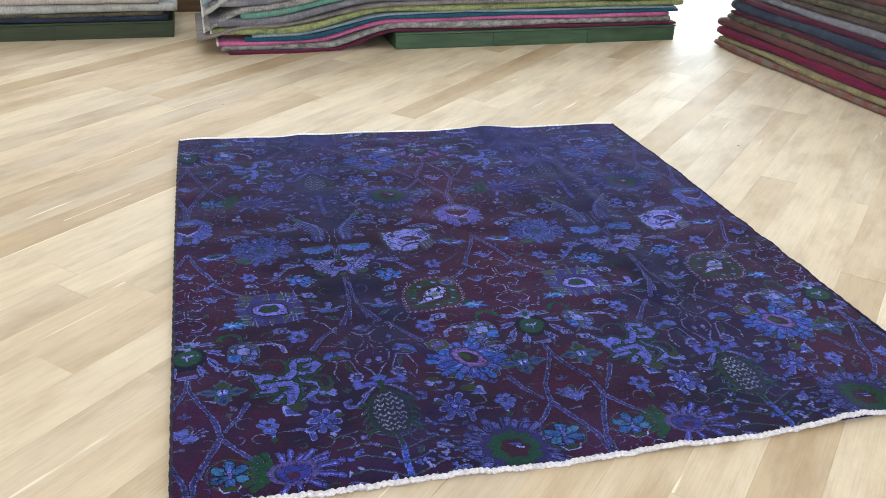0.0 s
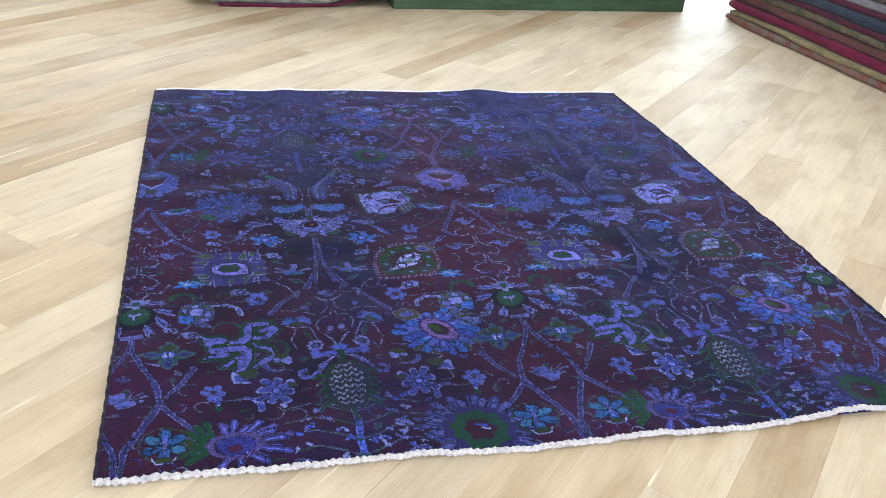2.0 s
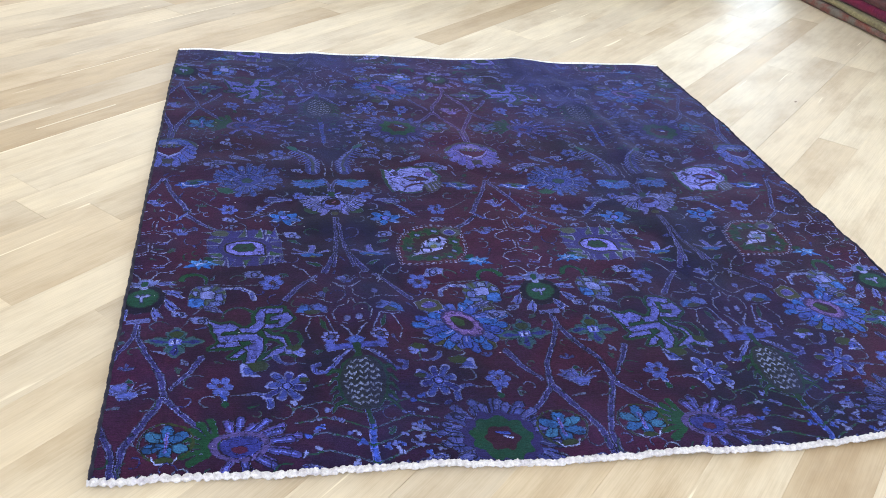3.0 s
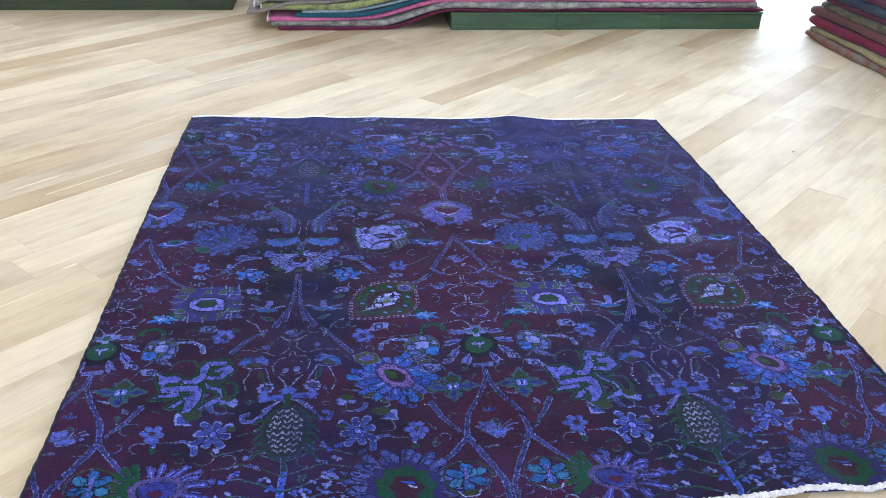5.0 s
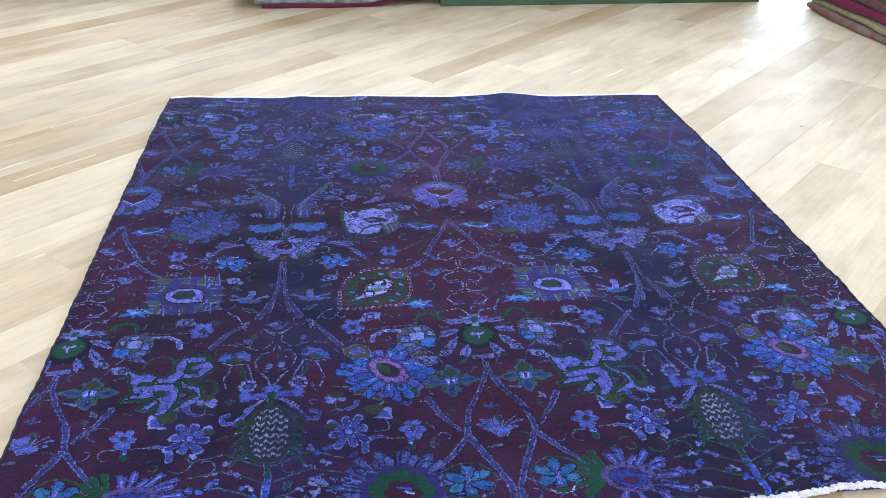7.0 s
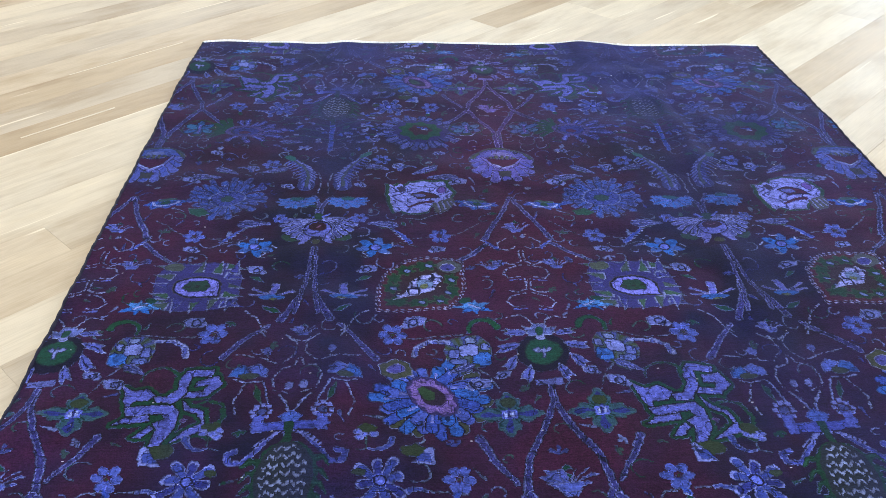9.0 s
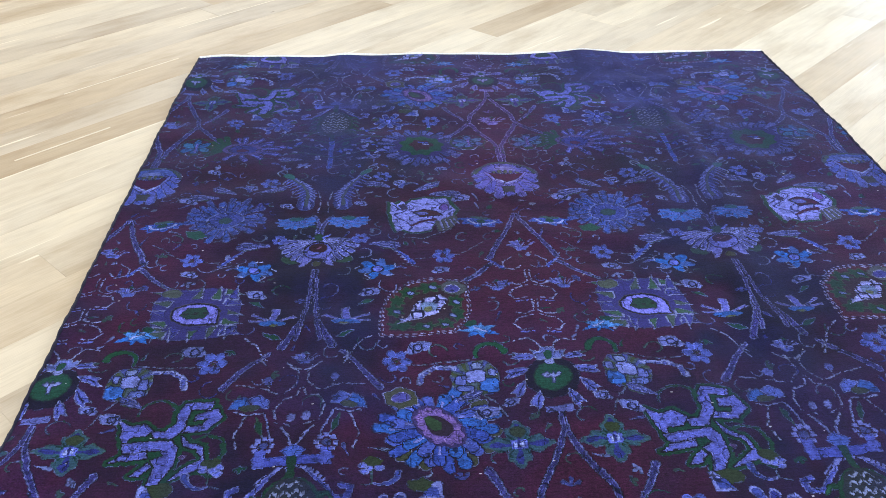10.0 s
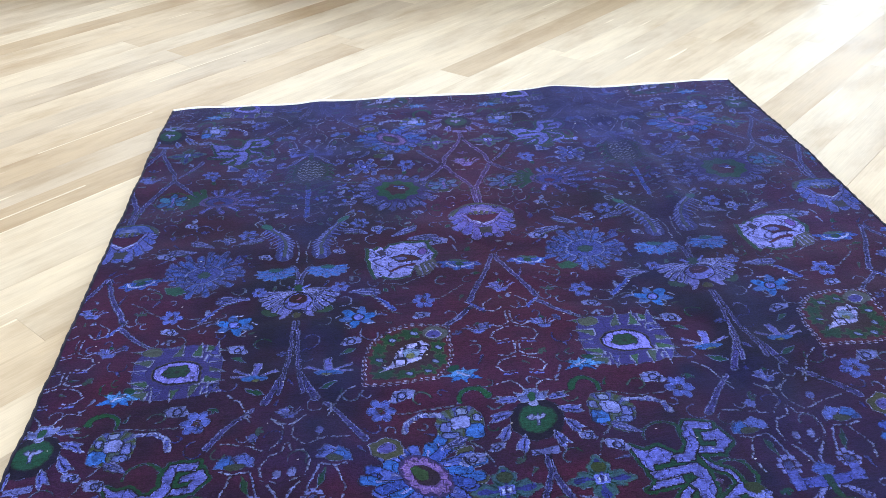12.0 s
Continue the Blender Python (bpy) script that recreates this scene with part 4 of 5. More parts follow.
def leaf_crown(x, y, paint):
    """A blue band with stepped ends over the pineapple, and a curl on either side."""
    for s in (-1, 1):
        curl = [(s * 0.026, 0.012), (s * 0.052, 0.046), (s * 0.086, 0.084), (s * 0.112, 0.078), (s * 0.116, 0.058), (s * 0.100, 0.052)]
        paint(line(x, y, curl, 0.010, 0.017), (0.105, 0.125, 0.42))
        paint(line(x, y, curl, 0.005, 0.011), (0.036, 0.048, 0.27))
        paint(line(x, y, [(0, -0.010), (s * 0.050, -0.012), (s * 0.072, -0.020)], 0.030, 0.020), (0.036, 0.050, 0.30))
        paint((np.abs(s * x - 0.066) < 0.012) & (np.abs(y + 0.022) < 0.026), (0.050, 0.066, 0.34))
        paint(line(x, y, [(0, 0.006), (s * 0.030, 0.014), (s * 0.062, 0.042)], 0.006, 0.012) & (np.sin((x + y) * 420) > -0.4), (0.11, 0.13, 0.42))
        paint(line(x, y, [(s * 0.004, -0.050), (s * 0.014, -0.076), (s * 0.026, -0.096)], 0.005), (0.11, 0.13, 0.38))
    edged(paint, poly(x, y, [(-0.026, -0.042), (0, -0.062), (0.026, -0.042), (0.010, -0.022), (-0.010, -0.022)]), (0.040, 0.075, 0.36), LAV)


def floret_spray(x, y, paint):
    """A dark haze of tiny florets round the pineapple's stalk."""
    rng = random.Random(77)
    paint(line(x, y, [(0, -0.10), (0, 0.20)], 0.018), BLUE)
    for s in (-1, 1):
        paint(line(x, y, [(s * 0.006, -0.09), (s * 0.008, 0.20)], 0.003), LAV)
        for k in range(4):
            paint(line(x, y, [(0, -0.02 + 0.05 * k), (s * 0.10, -0.08 + 0.055 * k), (s * 0.17, -0.06 + 0.05 * k)], 0.005), (0.008, 0.046, 0.03))
    for k in range(70):
        cx, cy = rng.uniform(-0.20, 0.20), rng.uniform(-0.10, 0.20)
        if abs(cx) < 0.02:
            continue
        c = rng.choice(((0.07, 0.09, 0.34), BLUE, (0.13, 0.16, 0.44), (0.04, 0.05, 0.22)))
        for j in range(3):
            t = rng.uniform(0, 6.3)
            paint(oval(x, y, cx + 0.008 * math.cos(t), cy + 0.006 * math.sin(t), 0.007, 0.005, t), c)


# -- stems and scrolls, drawn from one side of an axis --
def stem(w0, w1):
    """A branch: an indigo core between two thin, ragged pale edges."""
    def with_points(p):
        def draw(x, y, paint):
            paint(line(x, y, p, w0 + 0.0085, w1 + 0.0085), DARK)
            paint(line(x, y, p, w0 + 0.0050, w1 + 0.0050), (0.125, 0.142, 0.44))
            paint(line(x, y, p, w0 + 0.0002, w1 + 0.0002), (0.026, 0.026, 0.150))
            paint(line(x, y, p, 0.25 * w0, 0.25 * w1) & (np.sin((x + y) * 420) > 0), (0.050, 0.056, 0.26))
        return draw
    return with_points


def thread(colour=(0.20, 0.235, 0.52), w=0.0040, beads=True):
    def with_points(p):
        def draw(x, y, paint):
            m = line(x, y, p, w)
            if beads:
                m &= np.sin((x + y * 1.3) * 160) > -0.85
            paint(m, colour)
        return draw
    return with_points


def rug_colours():
    L = Loom()
    s = L.U.shape
    # ground: wine red and navy, changing in bands and patches as the dye took
    side = 0.5 + 0.5 * np.cos(2 * math.pi * (L.U - AXIS) / PU)
    tone = 0.46 * side + 0.34 * soft_noise(s, 74, 11) + 0.26 * soft_noise(s, 20, 12) + 0.16 * soft_noise(s, 180, 13) + 0.08 * (L.V / RL) + 0.26
    tone = np.clip(tone, 0, 1)[..., None]
    L.col[:] = np.array(NAVY) * (1 - tone) + np.array(WINE) * tone

    L.col *= 0.90
    lay, pair, run = L.lay, L.pair, L.run
    lay(floret_spray, PU / 2, 0.80, 0.24)
    # thin scrolls
    run(thread(), [(0.030, 1.52), (0.060, 1.545), (0.058, 1.575), (0.030, 1.585), (0.012, 1.57)])
    for y0 in (1.590, 1.716):
        run(thread(), [(0.006, y0), (0.005, y0 + 0.050), (0.026, y0 + 0.062), (0.050, y0 + 0.054)])
        run(thread(), [(0.008, y0 + 0.066), (0.046, y0 + 0.076), (0.060, y0 + 0.100), (0.046, y0 + 0.122), (0.016, y0 + 0.118)])
        run(thread(LAV, 0.006), [(0.016, y0 + 0.130), (0.046, y0 + 0.132)])
    run(thread(), [(0.008, 1.93), (0.022, 1.89), (0.040, 1.872), (0.074, 1.878)])
    for a, b, r, t0 in ((0.085, 1.94, 0.022, 0.3), (0.255, 1.91, 0.024, 3.2), (0.42, 1.60, 0.020, 1.0), (0.16, 1.42, 0.022, 4.0), (0.335, 1.38, 0.026, 2.2), (0.23, 1.125, 0.022, 0.5), (0.42, 1.02, 0.020, 2.0), (0.14, 0.93, 0.020, 3.4), (0.30, 2.26, 0.020, 1.4)):
        pair(lambda x, y, paint, r=r, t0=t0: paint(line(x, y, arc(0, 0, r, t0, t0 + 4.6, 12, -0.45 * r), 0.0042), MOSS if r > 0.021 else (0.13, 0.17, 0.34)), a, b, 0.05)
    for pts in ([(0.17, 1.93), (0.26, 1.945), (0.34, 1.945)], [(0.20, 2.40), (0.30, 2.395), (0.37, 2.395)], [(0.10, 1.44), (0.17, 1.50), (0.30, 1.52)], [(0.02, 0.83), (0.10, 0.87), (0.16, 0.84)],
                [(0.28, 1.56), (0.33, 1.54), (0.44, 1.58)], [(0.17, 2.03), (0.13, 2.08), (0.11, 2.13)], [(0.33, 1.41), (0.27, 1.42), (0.19, 1.38)]):
        run(thread((0.07, 0.09, 0.17), 0.0038), pts)
    run(thread(), [(0.41, 1.85), (0.445, 1.88), (0.455, 1.91), (0.47, 1.93)])
    # the axis of the bulb: stems
    for pts, w0, w1 in (([(0.0, 0.385), (0.004, 0.455), (0.020, 0.50), (0.070, 0.605), (0.086, 0.69)], 0.014, 0.020), ([(0.080, 0.69), (0.050, 0.76), (0.010, 0.86), (0.006, 0.985)], 0.026, 0.016),
                        ([(0.092, 0.695), (0.140, 0.755), (0.190, 0.815)], 0.022, 0.016), ([(0.10, 0.66), (0.140, 0.60), (0.165, 0.545)], 0.010, 0.024),
                        ([(0.002, 1.30), (0.030, 1.385), (0.080, 1.49), (0.090, 1.52)], 0.014, 0.020), ([(0.092, 1.55), (0.130, 1.59), (0.180, 1.635)], 0.020, 0.010)):
        run(stem(0.44 * w0, 0.50 * w1), pts)
    # the axis of the pineapple
    for pts, w0, w1 in (([(0.003, 1.575), (0.008, 1.70), (0.022, 1.79), (0.060, 1.885)], 0.008, 0.026), ([(0.006, 1.62), (0.012, 1.74), (0.030, 1.86)], 0.008, 0.012),
                        ([(0.085, 1.905), (0.130, 1.955), (0.175, 2.02)], 0.010, 0.024), ([(0.028, 1.30), (0.006, 1.345), (0.004, 1.42)], 0.016, 0.012)):
        run(stem(0.44 * w0, 0.50 * w1), pts, PU / 2)
    for pts in ([(0.040, 1.940), (0.012, 1.968), (0.010, 2.010), (0.040, 2.045), (0.070, 2.035), (0.074, 2.006)], [(0.004, 2.028), (0.012, 2.054), (0.040, 2.062), (0.055, 2.092), (0.046, 2.126), (0.016, 2.138)],
                [(0.036, 2.140), (0.014, 2.166), (0.004, 2.200)], [(0.020, 1.952), (0.012, 1.962), (0.004, 1.964)], [(0.075, 2.030), (0.105, 2.020), (0.140, 2.012)], [(0.110, 2.110), (0.132, 2.160), (0.120, 2.200)],
                [(0.096, 1.905), (0.100, 1.930), (0.088, 1.948)], [(0.02, 1.16), (0.01, 1.22), (0.015, 1.28)], [(0.10, 1.06), (0.14, 1.09), (0.12, 1.12)], [(0.050, 1.180), (0.092, 1.150), (0.104, 1.185), (0.076, 1.192)]):
        run(thread((0.15, 0.18, 0.38)), pts, PU / 2)
    for sgn in (1, -1):
        lay(lambda x, y, paint: paint(oval(x, y, 0, 0, 0.010, 0.014), (0.070, 0.090, 0.36)), PU / 2 + sgn * 0.074, 2.000, 0.03)
        lay(lambda x, y, paint: paint(oval(x, y, 0, 0, 0.010, 0.012), (0.10, 0.12, 0.38)), PU / 2 + sgn * 0.018, 2.116, 0.03)
        lay(dot_ring, PU / 2 + sgn * 0.066, 2.190, 0.05)
    pair(thorn_leaf, 0.078, 1.552, 0.07, 0.6, 0.55)

    # blooms that differ on the two sides of the axis
    lay(flame_bloom, -0.262, 0.425, 0.20, size=0.92)
    lay(cloud_band, 0.285, 0.452, 0.20)
    lay(ring_bloom, -0.258, 0.858, 0.19)
    lay(fan_bloom, 0.262, 0.850, 0.18)
    lay(artichoke, -0.265, 1.293, 0.17)
    lay(fine_bloom, 0.278, 1.305, 0.20)
    lay(lozenge_bloom, -0.273, 1.735, 0.20)
    lay(oval_bloom, 0.272, 1.742, 0.20)
    # on the axes
    lay(bulb, 0, 0.283, 0.14)
    lay(fan_bud, 0, 0.675, 0.06)
    lay(palmette, 0, 1.085, 0.20)
    lay(fan_bud, 0, 1.472, 0.06)
    lay(leaf_crown, PU / 2, 0.535, 0.17)
    lay(pineapple, PU / 2, 0.662, 0.15)
    lay(palmette_small, PU / 2, 1.478, 0.18)
    lay(fan_bud, PU / 2, 1.925, 0.06, size=0.8)
    # pairs either side of the bulb's axis
    pair(bright_six, 0.102, 0.832, 0.08)
    pair(green_flower, 0.098, 0.480, 0.09)
    pair(half_flower, 0.100, 1.345, 0.08)
    pair(square_bud, 0.152, 1.215, 0.05)
    pair(leaf_blade, 0.195, 1.185, 0.06, -0.3)
    pair(six_petals, 0.218, 1.507, 0.05)
    pair(square_bud, 0.226, 1.575, 0.05, 0, 0.85)
    pair(thorn_leaf, 0.325, 1.507, 0.08, 0.7, 0.75)
    pair(crescent, 0.345, 1.565, 0.08, 0.2, 0.85)
    pair(blue_five, 0.398, 1.568, 0.08)
    pair(leaf_blade, 0.376, 1.450, 0.06, -0.25)
    pair(square_bud, 0.415, 1.67, 0.05, 0, 0.9)
    pair(bird_flower, 0.143, 1.827, 0.08)
    pair(green_hook, 0.132, 1.900, 0.08)
    pair(six_petals, 0.348, 1.933, 0.05, 0, 1.1)
    pair(square_bud, 0.295, 1.893, 0.05)
    pair(cluster, 0.172, 1.992, 0.16)
    pair(square_bud, 0.155, 2.102, 0.05, 0, 0.95)
    pair(fan_bud, 0.084, 1.650, 0.06, 0, 0.9)
    lay(fan_bud, 0.0, 2.375, 0.08, size=1.25)
    pair(six_on_stem, 0.214, 2.368, 0.09)
    pair(bell, 0.284, 2.314, 0.07)
    pair(crescent, 0.308, 2.405, 0.08, 0.4)
    pair(eight_petals, 0.371, 2.375, 0.09)
    pair(tuft, 0.400, 2.251, 0.08)
    pair(hanging_bud, 0.452, 2.078, 0.12)
    pair(crescent, 0.375, 2.29, 0.08, 3.5, 0.8)
    pair(leaf_blade, 0.250, 1.135, 0.06, 0.35, 0.9)
    pair(six_petals, 0.385, 1.085, 0.05, 0, 0.95)
    pair(square_bud, 0.33, 1.115, 0.05, 0.3, 0.8)
    pair(crescent, 0.30, 1.12, 0.08, 0.2, 0.8)
    pair(square_bud, 0.20, 1.02, 0.05, 0, 0.7)
    pair(leaf_blade, 0.43, 0.93, 0.06, 0.1, 0.8)
    pair(six_petals, 0.445, 1.42, 0.05, 0, 0.7)
    pair(square_bud, 0.10, 0.36, 0.05, 0, 0.7)
    pair(leaf_blade, 0.19, 0.335, 0.06, 0.4, 0.7)
    # pairs either side of the pineapple's axis
    for sgn in (1, -1):
        lay(wing, PU / 2 + sgn * 0.066, 1.150, 0.14, sgn > 0)
        lay(puff, PU / 2 + sgn * 0.076, 1.325, 0.08, sgn < 0)
        lay(lily, PU / 2 + sgn * 0.092, 1.778, 0.08, sgn < 0)
        lay(square_bud, PU / 2 + sgn * 0.11, 1.235, 0.05, size=0.7)
        lay(leaf_blade, PU / 2 + sgn * 0.16, 1.13, 0.06, sgn < 0, 0.2, 0.9)
    # small leaves and sprigs in what is left of the ground
    rng = random.Random(41)
    done = 0
    for k in range(2600):
        ca, cv = rng.uniform(-PU / 2, PU / 2), rng.uniform(0.60, 0.60 + PV)
        ix, iy = int((AXIS + ca) / RW * (NU - 1)), int(cv / RL * (NV - 1))
        g = 5
        if L.taken[iy - g:iy + g + 1, ix - g:ix + g + 1].any():
            continue
        t, c = rng.uniform(0, 6.28), rng.choice((INDIGO, (0.030, 0.040, 0.20), (0.020, 0.045, 0.050), LEAF, (0.07, 0.095, 0.20), (0.10, 0.125, 0.34)))
        ln = rng.uniform(0.007, 0.019)
        shape = rng.choice((0, 1, 2, 2, 2))

        def sprig(x, y, paint, t=t, c=c, ln=ln, shape=shape):
            dx, dy = math.cos(t), math.sin(t)
            if shape == 0:
                paint(line(x, y, [(-ln * dx, -ln * dy), (ln * dx, ln * dy)], 0.009, 0.002), c)
            elif shape == 1:
                for s in (-1, 0, 1):
                    paint(line(x, y, [(0, 0), (ln * math.cos(t + s), ln * math.sin(t + s))], 0.004, 0.010), c)
            else:
                paint(line(x, y, arc(0, 0, 0.9 * ln, t, t + 3.9, 9, 0.9 * ln), 0.0036), c)
        L.lay(sprig, ca, cv, 0.04)
        done += 1
        if done > 190:
            break
    # a knot-wide paler outline round many motifs, where the dye left it
    t = L.taken
    rim = t & ~erode(t) & (soft_noise(s, 3.0, 61) + 0.9 * soft_noise(s, 30.0, 62) > -0.10)
    L.col[rim] = 0.45 * L.col[rim] + 0.55 * np.array((0.105, 0.13, 0.37))
    # petals broken into strokes, and fine dark contours between colours
    lum = L.col.sum(-1)
    stroke = soft_noise(s, 1.7, 51) + 0.8 * soft_noise((s[0], s[1]), 4.5, 52)
    bright = lum > 0.20
    L.col[bright & (stroke > 0.70)] *= 0.6
    L.col[bright & (stroke < -0.75)] *= 1.25
    # dark partings drawn through the larger fills, and paler strokes beside them
    n1, n2 = soft_noise(s, 9.0, 71), soft_noise(s, 6.0, 72)
    L.col[bright & (np.abs(n1 + 0.35 * n2) < 0.055)] *= 0.22
    L.col[bright & (n1 + 0.35 * n2 > 0.055) & (n1 + 0.35 * n2 < 0.15)] *= 1.30
    L.col[bright & (n2 < -0.42)] *= 0.68
    edge = np.zeros(s)
    edge[1:] += np.abs(lum[1:] - lum[:-1])
    edge[:, 1:] += np.abs(lum[:, 1:] - lum[:, :-1])
    hit = (edge > 0.10) & (soft_noise(s, 2.2, 53) > -0.25)
    L.col[hit] *= 0.5
    # uneven dye, wear in patches, painted sheen and haze, and fine rows of knots
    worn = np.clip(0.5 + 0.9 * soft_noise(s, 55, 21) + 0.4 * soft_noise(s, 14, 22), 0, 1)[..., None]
    # blue haze of low-angle sheen, painted in towards the far end
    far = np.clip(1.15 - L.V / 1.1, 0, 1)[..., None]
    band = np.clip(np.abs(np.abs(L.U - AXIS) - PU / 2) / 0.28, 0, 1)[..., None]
    wear_haze = np.clip((0.50 * (1 - worn) + 0.46 * far) * (0.45 + 0.55 * far) * (1.2 - 0.75 * band), 0, 0.85)
    # more of this painted sheen at the far right, by the window
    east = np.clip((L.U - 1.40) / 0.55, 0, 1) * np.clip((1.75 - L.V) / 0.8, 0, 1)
    wear_haze = np.clip(wear_haze + 0.20 * east[..., None], 0, 0.85)
    L.col = L.col * (1 - wear_haze) + np.array((0.019, 0.021, 0.118)) * wear_haze
    mauve = np.exp(-((L.U - AXIS) / 0.13) ** 2) * np.exp(-((L.V - 0.75) / 0.55) ** 2)
    L.col[..., 0] += 0.20 * mauve * np.clip(L.col[..., 2], 0, 0.25)
    lint = np.random.RandomState(9)
    for k in range(110):
        i, j = lint.randint(2, s[0] - 2), lint.randint(2, s[1] - 2)
        L.col[i, j:j + 1 + k % 2] = (0.42, 0.42, 0.50)
    knots = np.random.RandomState(19)
    runs = np.repeat(knots.uniform(-1, 1, (s[0], s[1] // 3 + 1)), 3, axis=1)[:, :s[1]]
    L.col *= (1 + 0.18 * runs + 0.20 * knots.uniform(-1, 1, s) + 0.06 * np.sin(np.arange(s[0]) * 2.1)[:, None] + 0.10 * soft_noise(s, 1.6, 31) + 0.10 * soft_noise((s[0], 1), 1.5, 32) + 0.20 * soft_noise(s, 110, 33) + 0.12 * soft_noise(s, 30, 34))[..., None]
    return np.clip(0.97 * L.col, 0.002, 1)


def rug_material():
    m, n, l, b = material("overdyed_wool_pile")
    at = n.new("ShaderNodeAttribute")
    at.attribute_name = "knot_colour"
    tc = n.new("ShaderNodeTexCoord")
    f = noise_tex(n, l, tc.outputs["Object"], 330, 2, (1, 1, 1), 0.6)
    rf = ramp(n, [(0.3, (0.72, 0.72, 0.72)), (0.7, (1.22, 1.22, 1.22))])
    l.new(f.outputs[0], rf.inputs[0])
    l.new(mix(n, l, "MULTIPLY", 1.0, at.outputs["Color"], rf.outputs[0]), b.inputs["Base Color"])
    b.inputs["Roughness"].default_value = 0.8
    b.inputs["Sheen Weight"].default_value = 0.12
    b.inputs["Sheen Roughness"].default_value = 0.30
    b.inputs["Sheen Tint"].default_value = (0.36, 0.46, 1.0, 1)
    b.inputs["Specular IOR Level"].default_value = 0.12
    bump(n, l, b, f.outputs[0], 0.5, 0.002)
    return m


CORD = wool_material("off_white_cotton", (0.66, 0.64, 0.67), (0.52, 0.49, 0.57), 28.0, 0.5, (1.0, 1.0, 1.0))
# off-white cotton made lighter, the backlight on the far edge put into its colour
BACKLIT_WEAVE = wool_material("backlit_cotton_weave", (0.86, 0.86, 0.88), (0.76, 0.76, 0.80), 20.0, 0.4)
BINDING = wool_material("dark_binding_wool", (0.010, 0.009, 0.028), (0.016, 0.014, 0.04), 30.0, 0.4)


def rug_shape(U, V):
    """World x, y and height of the carpet's upper face; U to the right from 0, V from 0 at the far end to RL at the near end."""
    a, t = U / RW, V / RL
    X = U + (1 - a) * 0.034 * t ** 1.6 - a * (0.020 + 0.011 * np.exp(-6 * t))
    Y = -V - a * (0.013 * (1 - t) + 0.078 * (1 - t) ** 4) - 0.012 * a * t + 0.006 * t + (1 - t) * 0.003 * np.sin(U * 13.0) + t * (0.012 * np.sin(U * 2.6 + 1.1) - 0.010 - 0.004 * a + 0.004 * np.sin(U * 11.0))
    Z = RT + 0.0045 * np.sin(U * 9.0 + 0.6 * np.sin(V * 2.0)) * np.sin(V * 1.7 + 0.7) + 0.0022 * np.sin(V * 6.3 + U * 1.3) + 0.0018 * np.sin(U * 23 + V * 3 + np.sin(V * 5))
    far = np.exp(-(V / 0.28) ** 2)
    Z = Z + far * (0.011 * np.exp(-((U - 1.60) / 0.075) ** 2) + 0.005 * np.exp(-((U - 0.60) / 0.06) ** 2) + 0.002 * np.sin(U * 11.0) ** 2 - 0.003)
    Z = Z + 0.013 * np.exp(-((U - 1.70 - 0.10 * np.sin(V * 1.6)) / 0.042) ** 2) * np.exp(-((V - 0.75) / 0.6) ** 2)
    # shallow creases left from folding
    Z = Z + (1 - np.exp(-(V / 0.14) ** 2)) * (0.0036 * np.sin(V * 27 + 2.2 * np.sin(U * 3.1) + np.sin(V * 4.0)) * np.sin(U * 3.7 + 1.5 * np.sin(V * 2.3)) + 0.0030 * np.sin(U * 31 + 1.8 * np.sin(V * 2.9)) * np.sin(V * 3.3 + U))
    near = np.exp(-((RL - V) / 0.15) ** 2)
    Z = Z + near * (0.007 * np.exp(-((U - 1.95) / 0.06) ** 2) + 0.004 * np.sin(U * 9 + 1) ** 2)
    return X, Y, np.maximum(Z, 0.006)


def grid_mesh(name, P, mat):
    """A mesh from an array of places, rows by columns."""
    ny, nx = P.shape[:2]
    me = bpy.data.meshes.new(name)
    idx = np.arange(ny * nx).reshape(ny, nx)
    q = np.stack([idx[:-1, :-1], idx[1:, :-1], idx[1:, 1:], idx[:-1, 1:]], -1).reshape(-1, 4)
    me.vertices.add(ny * nx)
    me.vertices.foreach_set("co", P.reshape(-1).astype(np.float32))
    me.loops.add(q.size)
    me.loops.foreach_set("vertex_index", q.reshape(-1).astype(np.int32))
    me.polygons.add(len(q))
    me.polygons.foreach_set("loop_start", np.arange(0, q.size, 4, dtype=np.int32))
    me.update(calc_edges=True)
    me.materials.append(mat)
    me.shade_smooth()
    return me


